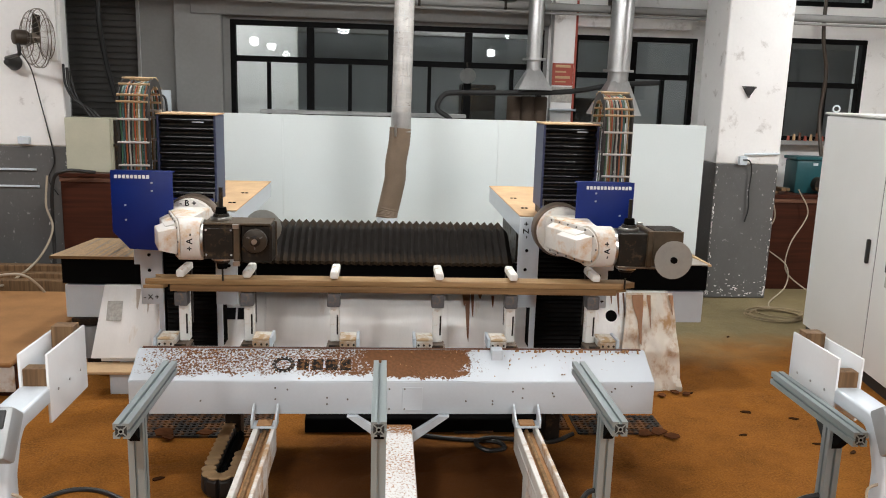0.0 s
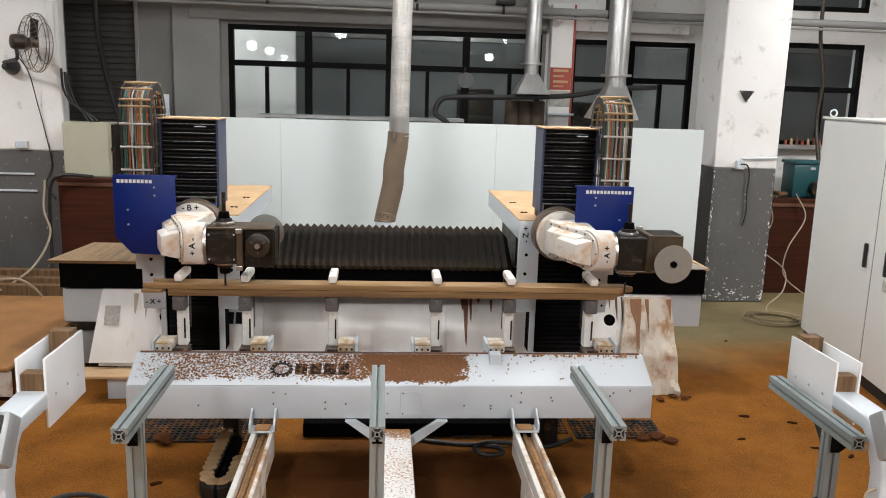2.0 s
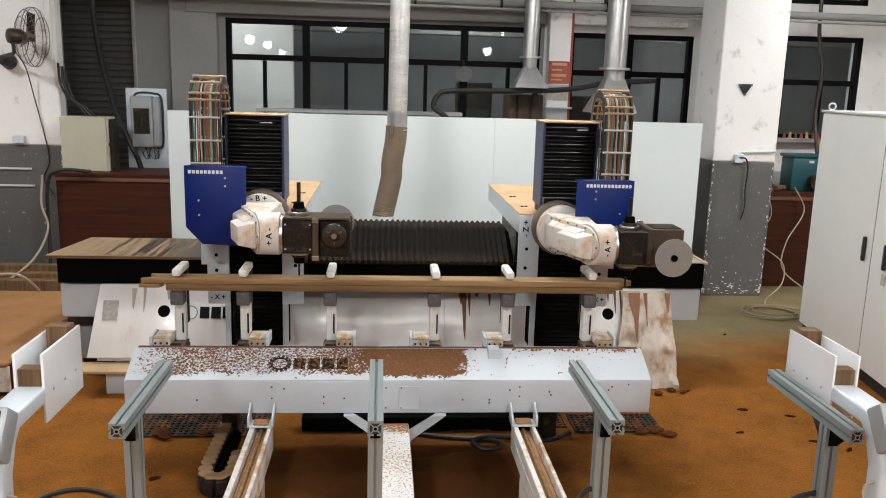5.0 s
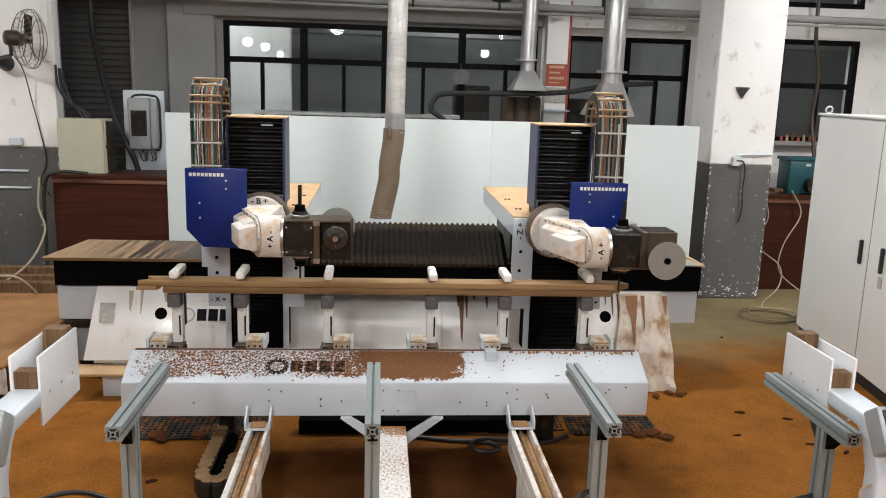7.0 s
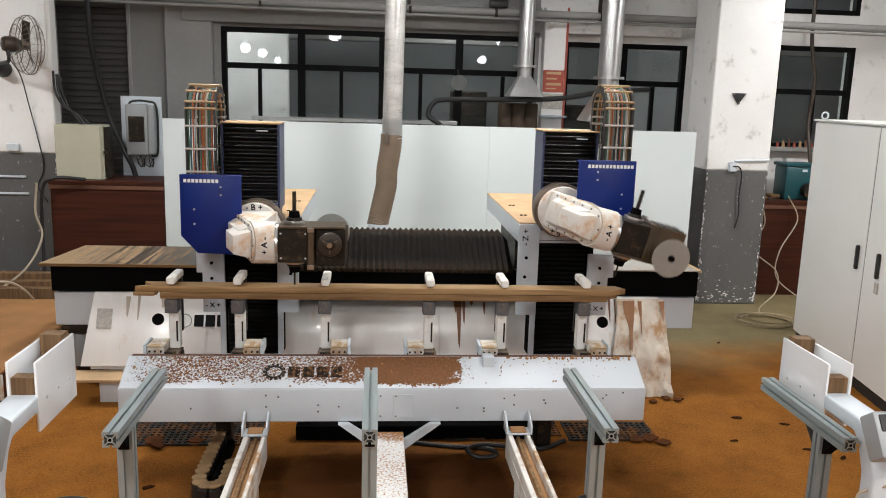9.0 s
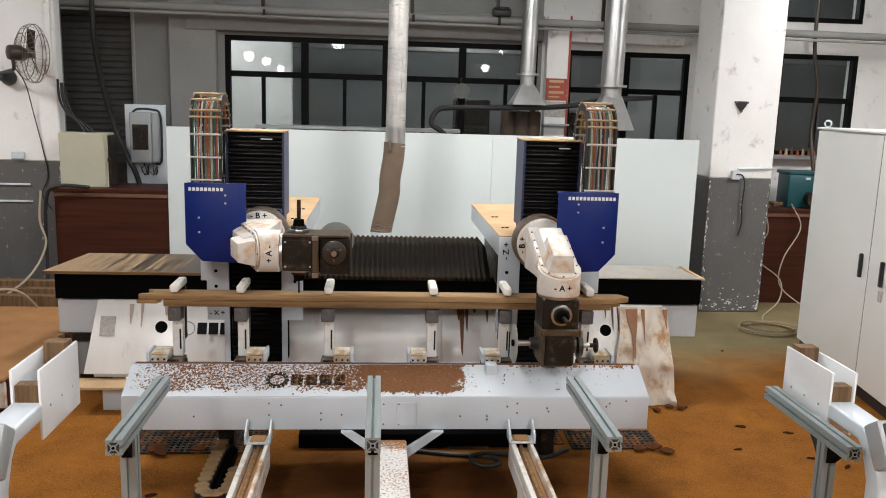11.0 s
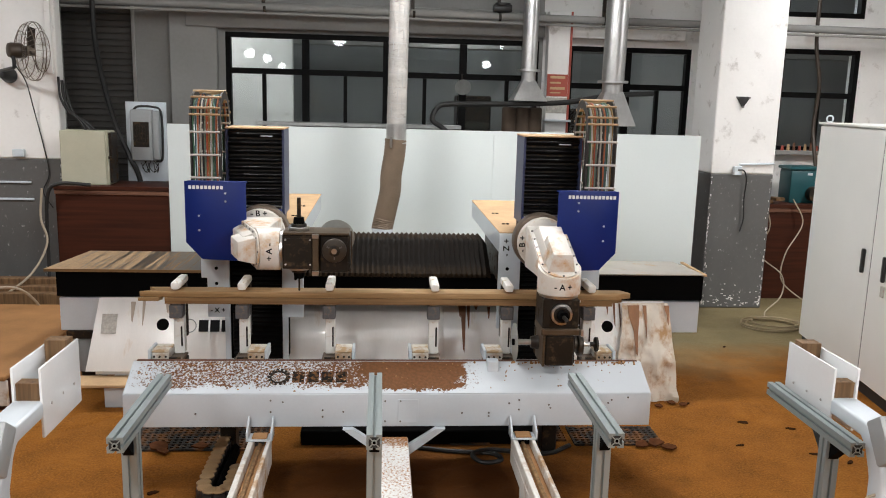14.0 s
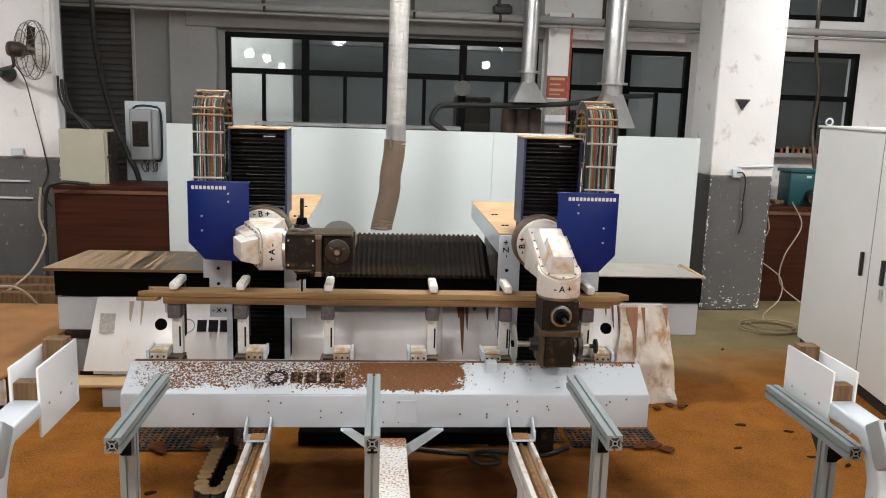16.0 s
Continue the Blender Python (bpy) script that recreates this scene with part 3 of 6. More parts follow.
# white partition behind the machine
part_w = thing("partition", "low partition of pale white sandwich panels behind the machine", "partition", (0.63, 8.6, 0), kind="structure")
for i in range(5):
    a = -2.81 + 1.122 * i
    part("panel", bx(a + 0.0008, a + 1.1212, -0.02, 0.02, 0.0, 1.975, 0.002), M_PARTITION, part_w)


# ---------------------------------------------------------------- lamps
# builds the hall lamps and the added fill lamps alike
def high_bay(x, y, z, watts):
    lamp = thing("high_bay_lamp", "round white high-bay lamp under the ceiling, rear ones added as fill", "lamp", (x, y, z), group="ceiling lamps")
    part("housing", cy((0, 0, 0.06), (0, 0, 0.25), 0.14, 24, r2=0.06), M_GALV, lamp)
    part("cord", cy((0, 0, 0.25), (0, 0, 4.6 - z), 0.012, 8), M_RUBBER, lamp)
    dome = bmesh.new()
    bmesh.ops.create_uvsphere(dome, u_segments=20, v_segments=12, radius=0.19, matrix=Matrix.Translation((0, 0, -0.08)))
    bmesh.ops.bisect_plane(dome, geom=dome.verts[:] + dome.edges[:] + dome.faces[:], plane_co=(0, 0, 0.055), plane_no=(0, 0, 1), clear_outer=True)
    part("diffuser", dome, glow_lamp, lamp, "glowing white diffuser dome")
    l = bpy.data.lights.new("lamp_light", "AREA")
    l.shape, l.size, l.energy, l.color = "DISK", 0.5, watts, (0.984, 0.956, 0.936)
    l.spread = radians(170)
    o = new("lamp_light", l)
    o.location = (x, y, z - 0.29)


glow_lamp = glow("lamp_diffuser", (0.95, 0.98, 1.0), 60.0)
for row in LAMPS:
    high_bay(*row)


# ---------------------------------------------------------------- ducts and pipes
def spiral_duct():
    d = thing("extraction_duct", "silver spiral extraction duct with a dusty brown flexible hose", "duct", (0.15, 8.0, 0))
    bm = cy((0, 0, 2.02), (0.03, 0, 4.6), 0.094, 28)
    part("pipe", bm, M_SPIRAL, d)
    seam = cy((0, 0, 0), (0, 0, 0.008), 0.0965, 28)
    ob = part("seam", seam, M_GALV, d, at=pose(0, 0, 2.1))
    for i in range(1, 17):
        share(ob, "seam", d, pose(0.03 * i * 0.14 / 2.58, 0, 2.1 + 0.14 * i, 0, 4, 0))
    tab = part("fold_mark", bx(-0.004, 0.004, -0.0975, -0.0945, -0.05, 0.05, 0.001), M_GALV, d, at=pose(-0.05, 0.008, 2.17))
    for i in range(1, 34):           # upright creases between the seams, staggered
        x = (-0.05, 0.045, 0.0)[i % 3]
        z = 2.17 + 0.07 * i
        share(tab, "fold_mark", d, pose(x + 0.03 * (z - 2.02) / 2.58, 0.0945 - math.sqrt(0.0945 ** 2 - x * x), z))
    part("collar", cy((0, 0, 1.86), (0, 0, 2.05), 0.099, 28, r2=0.097), M_GALV, d, "dented metal collar")
    part("clamp_tab", bx(-0.065, -0.04, -0.13, -0.095, 1.82, 1.93, 0.004), M_STEEL, d)
    hose = tube([(-0.005, 0, 1.90), (-0.015, 0, 1.75), (-0.045, 0, 1.55), (-0.05, 0, 1.40), (-0.085, 0, 1.22), (-0.115, 0, 1.08), (-0.13, -0.02, 1.0)], 0.103, 20, steps=9, ridge=0.004)
    part("flexible_hose", hose, M_HOSE, d)
    part("hose_end", cy((-0.12, -0.02, 1.02), (-0.125, -0.025, 0.86), 0.105, 20), M_WHITE, d, "white hose connector")
    part("drop_pipe", cy((-0.125, -0.025, 0.86), (-0.125, -0.025, 0.0), 0.1, 20), M_GALV, d)


spiral_duct()


def hooded_duct(x, y, z_low, z_neck, half_low, half_neck, lean, label):
    d = thing("hood_duct", label, "duct", (x, y, 0), group="hooded ducts")
    part("pipe", cy((0, 0, z_neck + 0.12), (0.02, 0, 4.6), half_neck, 20), M_GALV, d)
    part("flange", cy((0, 0, z_neck + 0.10), (0, 0, z_neck + 0.125), half_neck + 0.045, 20), M_GALV, d)
    part("neck", cy((0, 0, z_neck - 0.02), (0, 0, z_neck + 0.10), half_neck * 0.92, 20), M_GALV, d)
    bm = bmesh.new()
    top = [bm.verts.new((sx * half_neck * 0.8, sy * half_neck * 0.8, z_neck)) for sx, sy in ((-1, -1), (1, -1), (1, 1), (-1, 1))]
    low = [bm.verts.new((sx * half_low + lean, sy * half_low, z_low)) for sx, sy in ((-1, -1), (1, -1), (1, 1), (-1, 1))]
    for k in range(4):
        bm.faces.new((top[k], low[k], low[(k + 1) % 4], top[(k + 1) % 4]))
    bm.faces.new(top[::-1])
    bmesh.ops.recalc_face_normals(bm, faces=bm.faces)
    bmesh.ops.solidify(bm, geom=bm.faces[:], thickness=0.006)
    part("hood", bm, M_GALV, d, "creased sheet-metal hood")
    return d


hooded_duct(1.69, 9.5, 2.30, 2.53, 0.195, 0.088, 0.0, "galvanised duct ending in a pyramid hood")
hooded_duct(2.60, 9.2, 2.05, 2.42, 0.25, 0.125, -0.03, "dull galvanised duct ending in a slanted hood")
for x, r in ((1.52, 0.085), (1.68, 0.09), (1.83, 0.085)):
    b = cy((x, 9.75, 1.2), (x, 9.75, 2.22), r, 18, bevel=0.02)
    solid("filter_bag", b, M_BAG, "tall brown cloth filter bag hanging under the hood", "filter bag", group="filter bags")

hp = thing("overhead_pipe", "long pale steel pipe running across under the ceiling", "pipe", (0, 9.75, 3.27))
part("pipe", cy((-4.3, 0, 0.02), (6.5, 0, -0.045), 0.045, 16), M_CONCRETE, hp)
for x in (-1.35, 0.35, 1.35, 2.6, 4.1):
    part("hanger", bx(x - 0.02, x + 0.02, -0.02, 0.02, 0.0, 1.4, 0.003), M_DARK, hp)
    part("clip", cy((x, 0, -0.03), (x + 0.03, 0, -0.03), 0.06, 14), M_DARK, hp)
part("conduit", cy((-4.3, -0.07, -0.055), (6.5, -0.07, -0.12), 0.016, 10), M_CONCRETE, hp, "thin conduit under the pipe")
part("valve_body", bx(1.28, 1.50, -0.09, 0.02, 0.03, 0.12, 0.02, seg=2), M_RUBBER, hp, "black valve on the pipe")
part("valve_wheel", cy((1.39, -0.05, 0.10), (1.39, -0.05, 0.13), 0.09, 20), M_RUBBER, hp)
solid("air_hose", tube([(0.83, 9.4, 1.86), (0.70, 9.4, 1.97), (0.585, 9.4, 2.06), (0.645, 9.4, 2.20), (0.80, 9.4, 2.24), (1.4, 9.4, 2.255), (2.1, 9.4, 2.29), (2.62, 9.4, 2.38), (3.2, 9.6, 2.42)], 0.03, 10),
      M_RUBBER, "thick black air hose looped in front of the window", "hose")
solid("power_cable", tube([(-3.20, 9.6, 4.6), (-3.20, 9.6, 3.2), (-3.17, 9.55, 2.8), (-3.05, 9.4, 2.35), (-2.90, 9.25, 1.95), (-2.72, 9.1, 1.6), (-2.62, 9.12, 1.33), (-2.5, 9.14, 0.6), (-2.5, 9.14, 0.0)], 0.028, 10),
      M_RUBBER, "thick black power cable hanging from the ceiling", "cable")
wl = thing("wall_lamp", "small round wall lamp with a metal dish", "lamp", (0.985, 10.13, 2.47))
part("dish", cy((0, -0.11, -0.03), (0, -0.04, 0.0), 0.10, 20, r2=0.05), M_GALV, wl)
part("bracket", tube([(0, -0.05, 0), (0, 0.0, 0.03), (0, 0.04, 0.13)], 0.012, 8), M_DARK, wl)

# red cupboard and shelf by the window
rc = thing("red_locker", "red-framed locker with pale doors beside the window", "locker", (2.11, 9.95, 0))
part("body", bx(-0.13, 0.13, -0.08, 0.08, 0, 3.35, 0.004), M_PLASTER, rc)
part("edge_strip", bx(0.13, 0.155, -0.09, 0.08, 0, 3.35, 0.003), M_RED, rc, "red edge strip")
part("notice", bx(-0.128, 0.125, -0.092, -0.082, 2.36, 2.62, 0.002), M_RED, rc, "red notice board")
for i, (a, b) in enumerate(((2.57, 2.60), (2.51, 2.53), (2.44, 2.47), (2.395, 2.41))):
    part("bar", bx(-0.09, 0.09 - 0.05 * (i % 2), -0.096, -0.093, a, b, 0), M_PLY, rc)
part("picture", bx(-0.125, 0.125, -0.09, -0.082, 2.16, 2.345, 0.002), M_PAPER, rc)
part("shelf", bx(-0.16, 0.16, -0.2, -0.09, 2.06, 2.085, 0.003), M_WHITE, rc)

# ---------------------------------------------------------------- left rear corner
crate = thing("plywood_counter", "dark red plywood counter with a pale batten along its top", "counter", (-2.76, 8.9, 0))
part("front_board", bx(-0.57, 0.57, -0.30, -0.28, 0.0, 1.23, 0.003), M_CRATE, crate)
part("batten", bx(-0.575, 0.575, -0.315, -0.28, 1.232, 1.275, 0.004), M_CRATE_TRIM, crate, "pale wooden batten")
part("top", bx(-0.58, 0.58, -0.32, 0.3, 1.277, 1.32, 0.004), M_CRATE, crate)
part("side_board", bx(0.55, 0.57, -0.278, 0.28, 0, 1.275, 0.003), M_CRATE, crate)
part("side_board", bx(-0.57, -0.55, -0.278, 0.28, 0, 1.275, 0.003), M_CRATE, crate)

yb = thing("steel_wall_box", "cream steel switch cabinet with its lid ajar on the counter", "switch cabinet", (-3.045, 8.86, 1.32))
part("body", bx(-0.255, 0.22, -0.12, 0.12, 0.0, 0.56, 0.006), M_YELLOW, yb)
part("lid", bx(-0.255, 0.20, -0.145, -0.125, 0.0, 0.56, 0.006), M_YELLOW, yb)
part("side_edge", bx(0.222, 0.25, -0.10, 0.10, 0.02, 0.54, 0.003), M_DARK, yb)
part("latch", bx(0.225, 0.25, -0.14, -0.105, 0.27, 0.30, 0.003), M_DARK, yb)

bb = thing("switch_board", "white backing board with a grey switch box and loose wires", "switch board", (-2.56, 9.2, 0))
part("board", bx(-0.21, 0.22, 0, 0.03, 0, 2.18, 0.003), M_WHITE, bb)
part("box", bx(-0.13, 0.10, -0.14, -0.004, 1.55, 2.10, 0.02, seg=3), M_EBOX, bb, "rounded grey plastic switch box")
part("lid_rim", bx(0.10, 0.17, -0.13, -0.004, 1.56, 2.09, 0.02, seg=3), M_EBOX, bb)
part("window_plate", bx(-0.095, 0.07, -0.150, -0.142, 1.70, 1.97, 0.003), M_DARK, bb, "dark viewing window")
for i in range(5):
    part("breaker", bx(-0.085 + 0.03 * i, -0.065 + 0.03 * i, -0.156, -0.151, 1.75, 1.93, 0.002), M_MOTOR, bb)
part("seal_cable", tube([(-0.11, -0.1, 2.08), (-0.05, -0.1, 2.13), (0.1, -0.09, 2.13), (0.185, -0.08, 2.08), (0.195, -0.08, 1.8), (0.185, -0.08, 1.57), (0.12, -0.08, 1.54)], 0.012, 8), M_RUBBER, bb)
for i in range(6):
    a = random.uniform(-0.05, 0.1)
    part("wire", tube([(a, -0.07, 1.55), (a + random.uniform(-0.06, 0.06), -0.09, 1.48), (a + random.uniform(-0.05, 0.05), -0.05, 1.42), (a + random.uniform(-0.05, 0.05), -0.02, 1.52)], 0.004, 6, steps=5), M_RUBBER, bb)
for i in range(3):
    d = 0.035 * i
    solid("black_conduit", tube([(-3.345 + d, 8.9, 2.42 - d), (-3.335 + d, 8.9, 2.22), (-3.27 + d, 8.9, 2.08 - 0.6 * d), (-3.16 + d, 8.88, 1.99 - 0.3 * d), (-3.08 + 1.4 * d, 8.88, 1.87)], 0.013 + 0.003 * (i % 2), 8), M_RUBBER, "black cable dropping into the cream switch cabinet", "cable", group="cables into the switch cabinet")


def wall_fan():
    f = thing("wall_fan", "brown dusty wall fan with a wire cage", "fan", (-3.58, 8.62, 2.66))
    turn = Matrix.Rotation(radians(-48), 4, "Z")   # local +Y is the blowing direction

    def ring(r, y, w):
        bm = bmesh.new()
        pts = [(r * math.cos(a), y, r * math.sin(a)) for a in [2 * math.pi * k / 32 for k in range(33)]]
        return tube(pts, w, 6, bm, steps=1)

    for r, y in ((0.29, 0.10), (0.26, 0.04), (0.19, 0.0), (0.29, 0.13), (0.2, 0.2)):
        part("cage_ring", ring(r, y, 0.004), M_FAN, f, at=turn)
    wire = part("cage_wire", tube([(0.03, -0.02, 0), (0.19, 0.0, 0), (0.27, 0.05, 0), (0.29, 0.11, 0), (0.26, 0.17, 0), (0.06, 0.22, 0)], 0.0016, 5, steps=3), M_WIRE, f, at=turn)
    for k in range(1, 30):
        share(wire, "cage_wire", f, turn @ Matrix.Rotation(2 * math.pi * k / 30, 4, "Y"))
    part("motor", cy((0, -0.13, 0), (0, 0.02, 0), 0.075, 20, bevel=0.03), M_FAN_DARK, f, "bulging brown motor housing", at=turn)
    part("hub", cy((0, 0.04, 0), (0, 0.12, 0), 0.05, 16), M_FAN, f, at=turn)
    for k in range(3):
        b = bx(-0.05, 0.05, -0.003, 0.003, 0.04, 0.24, 0.002)
        part("blade", b, M_DARK, f, at=turn @ Matrix.Rotation(2 * math.pi * k / 3 + 0.3, 4, "Y") @ pose(0, 0.085, 0, 0, 0, 25))
    part("bracket", tube([(-0.02, -0.15, -0.06), (-0.02, -0.14, -0.16), (-0.12, -0.02, -0.18), (-0.28, 0.16, -0.2)], 0.018, 8), M_RUBBER, f, "black wall bracket")
    part("wall_plate", cy((-0.27, 0.325, -0.24), (-0.27, 0.14, -0.24), 0.085, 20, r2=0.03, bevel=0.01), M_RUBBER, f, "black conical wall mount")
    part("cord", tube([(-0.03, -0.1, -0.14), (-0.05, 0.18, -0.3), (-0.03, 0.29, -0.6), (0.03, 0.315, -0.95), (0.07, 0.318, -1.25), (0.0, 0.318, -1.45), (0.09, 0.318, -1.62)], 0.006, 6), M_RUBBER, f)


wall_fan()
solid("wall_socket", bx(-3.86, -3.74, 8.9, 8.948, 1.58, 1.66, 0.006), M_WHITE, "white wall socket on the column", "socket")
for z, x1 in ((1.30, -3.70), (1.12, -3.68)):
    solid("metal_strip", bx(-4.1, x1, 8.93, 8.948, z, z + 0.022, 0.003), M_WHITE, "thin white metal strip fixed to the grey column", "strip", group="strips on the column")
solid("hanging_cable", tube([(-3.42, 8.5, 1.30), (-3.44, 8.48, 1.0), (-3.38, 8.45, 0.75), (-3.5, 8.3, 0.45), (-3.75, 8.1, 0.25), (-3.6, 7.6, 0.45), (-3.3, 7.5, 0.5), (-3.2, 7.7, 0.3), (-3.2, 7.9, 0.02)], 0.012, 8), M_CABLE, "pale grey cable drooping beside the column", "cable")
solid("dark_cable", tube([(-2.95, 8.53, 1.34), (-3.25, 8.5, 1.35), (-3.38, 8.52, 1.2), (-3.40, 8.52, 0.6), (-3.36, 8.4, 0.0)], 0.018, 8), M_RUBBER, "black cable hanging over the counter's corner", "cable")

M_BENCH = surf("deep_sawdust", (0.30, 0.145, 0.05), 0.9, var=0.25, scale=4, bump=0.5)
lp = thing("low_bench", "low wooden bench buried under a slope of sawdust", "bench", (-3.05, 7.0, 0))
part("top", bx(-0.95, 0.42, -1.3, 0.75, 0.25, 0.285, 0.01), M_BENCH, lp, "sawdust-covered bench top")
part("front_board", bx(-0.95, 0.42, -1.28, -1.25, 0.06, 0.248, 0.004), M_WHITE_DUSTY, lp)
part("shadow_gap_board", bx(-0.9, 0.40, -1.2, -1.17, 0.0, 0.24, 0.004), M_CRATE, lp)
for x in (-0.85, 0.32):
    part("leg", bx(x - 0.04, x + 0.04, 0.6, 0.68, 0, 0.248, 0.004), M_CRATE_TRIM, lp)
for i, (a, b) in enumerate(((0.0, 0.05), (0.09, 0.14), (0.2, 0.26))):
    solid("plank", bx(-4.4, -3.05, 8.1 + 0.12 * i, 8.2 + 0.12 * i, 0.0, 0.30 + a * 0.5, 0.006), M_BLOCK, "loose dusty plank stacked by the column", "plank", group="stacked planks")

# ---------------------------------------------------------------- right rear corner
wb = thing("workbench", "dark red plywood workbench behind the column", "workbench", (5.2, 9.7, -0.06))
part("front_board", bx(-0.75, 0.9, -0.35, -0.33, 0.06, 1.12, 0.003), M_CRATE, wb)
part("batten", bx(-0.76, 0.91, -0.365, -0.33, 1.122, 1.17, 0.004), M_CRATE_TRIM, wb, "pale wooden batten")
part("top", bx(-0.77, 0.92, -0.37, 0.35, 1.172, 1.22, 0.004), M_CRATE, wb)
tm = thing("bench_machine", "teal painted bench machine on the workbench", "machine", (5.12, 9.62, 1.16))
part("body", bx(-0.18, 0.2, -0.15, 0.15, 0.0, 0.40, 0.02, seg=2), M_TEAL, tm)
part("lid", bx(-0.20, 0.22, -0.165, 0.165, 0.402, 0.44, 0.01), M_TEAL, tm)
part("badge", bx(0.02, 0.08, -0.158, -0.152, 0.34, 0.37, 0.001), M_WHITE, tm)
part("motor", cy((0.1, -0.26, 0.12), (0.1, -0.155, 0.12), 0.09, 18), M_DARK, tm)
for i in range(5):
    solid("wood_offcut", bx(-0.09, 0.09, -0.03, 0.03, 0, 0.035, 0.004), M_BLOCK, "small wood offcut lying on the workbench", "offcut", group="offcuts", at=pose(4.62 + 0.04 * i, 9.42 + 0.04 * (i % 3), 1.162 + 0.036 * (i // 3), 0, 0, 30 * i))
for i in range(7):
    solid("bottle", cy((0, 0, 0), (0, 0, 0.06 + 0.02 * (i % 3)), 0.02, 10, r2=0.014), (M_RED, M_PLY, M_CRATE_TRIM)[i % 3], "small paint bottle on the window ledge", "bottle", group="bottles on the ledge", at=pose(5.12 + 0.075 * i, 10.12, 1.762))
solid("window_ledge", bx(4.98, 6.1, 10.02, 10.195, 1.71, 1.76, 0.004), M_CONCRETE, "grey ledge under the window", "ledge", kind="structure")
tri = thing("triangle_bracket", "black triangular bracket screwed to the white column", "bracket", (3.985, 8.88, 2.345))
part("plate", prism([(-0.085, 0.06), (0.085, 0.06), (0.0, -0.07)], "y", -0.02, 0, bevel=0.008), M_RUBBER, tri)
for x, z in ((-0.065, 0.048), (0.065, 0.048), (0, -0.052)):
    part("screw", cy((x, -0.03, z), (x, -0.018, z), 0.012, 10), M_BOLT, tri)
so = thing("column_socket", "white double socket with pipe stub on the column", "socket", (4.0, 8.88, 1.56))
part("box", bx(-0.06, 0.03, -0.05, 0, -0.02, 0.08, 0.006), M_WHITE, so)
part("conduit", cy((0, -0.03, 0.10), (0.4, -0.03, 0.115), 0.012, 10), M_WHITE, so)
part("cord", tube([(-0.02, -0.05, 0.04), (0.05, -0.06, 0.03), (0.095, -0.04, -0.08), (0.09, -0.03, -0.3), (0.105, -0.03, -0.5), (0.075, -0.03, -0.66)], 0.008, 6), M_RUBBER, so)
for i, r in enumerate((0.3, 0.26, 0.33, 0.24)):
    pts = [(4.15 + 0.02 * i + r * 1.0 * math.cos(a), 8.1 + 0.8 * r * math.sin(a), 0.012 + 0.012 * i) for a in [2 * math.pi * k / 14 for k in range(15)]]
    solid("coiled_cable", tube(pts, 0.008, 6, steps=3), M_COIL, "dusty tan cable lying in a coil on the floor", "cable", group="coiled cables")
solid("loose_cable", tube([(4.55, 9.28, 1.21), (4.62, 9.24, 0.9), (4.48, 9.2, 0.6), (4.75, 9.1, 0.35), (4.72, 9.0, 0.12), (4.4, 8.7, 0.012), (4.25, 8.4, 0.012)], 0.008, 8), M_CABLE, "pale cable running down the front of the workbench", "cable")
solid("loose_cable", tube([(4.9, 9.29, 1.23), (5.02, 9.24, 0.95), (4.8, 9.15, 0.6), (4.75, 9.1, 0.3), (4.95, 9.05, 0.1), (5.1, 8.8, 0.012)], 0.008, 8), M_CABLE, "pale cable looping in front of the workbench", "cable")
solid("wall_cable", tube([(5.32, 9.9, 4.5), (5.3, 9.9, 3.2), (5.4, 9.9, 2.6), (5.38, 9.9, 2.1), (5.36, 9.75, 1.7), (5.4, 9.6, 1.18)], 0.024, 8), M_FAN_DARK, "brown hose dropping down past the window", "hose")


def cabinet():
    c = thing("control_cabinet", "tall pale grey steel control cabinet with double doors", "cabinet")
    c.matrix_basis = Matrix.Translation((4.144, 7.49, 0)) @ Matrix.Rotation(radians(-8.1), 4, "Z")
    part("plinth", bx(0.03, 0.9, -2.3, -0.02, 0.0, 0.10, 0.003), M_PLINTH, c, "black plinth")
    part("body", bx(0.022, 0.95, -2.35, 0, 0.10, 2.15, 0.006), M_CAB, c)
    # black strip put in for the shaded gap between the doors
    part("door_gap", bx(0.004, 0.0215, -1.339, -1.327, 0.11, 2.14, 0), M_PLINTH, c, "dark strip standing for the gap between the doors")
    part("roof", bx(-0.01, 0.97, -2.37, 0.02, 2.152, 2.172, 0.004), M_CAB, c)
    for i, (a, b) in enumerate(((-1.326, -0.012), (-2.33, -1.340))):
        d = part("door", bx(0.0, 0.02, a, b, 0.11, 2.14, 0.004), M_CAB, c)
        y = a + 0.10 if i == 0 else b - 0.26
        part("handle", bx(-0.03, -0.002, y - 0.016, y + 0.016, 0.98, 1.18, 0.006), M_RUBBER, d, "black lever handle")
        if i:
            part("lock", bx(-0.012, -0.002, y - 0.03, y + 0.03, 0.86, 0.95, 0.004), M_PAPER, d, "small lock plate")
    part("eye_bolt", tube([(0.06 + 0.03 * math.cos(a), -0.05, 2.205 + 0.03 * math.sin(a)) for a in [2 * math.pi * k / 12 for k in range(13)]], 0.008, 6, steps=2), M_WHITE, c, "white lifting eye")


cabinet()


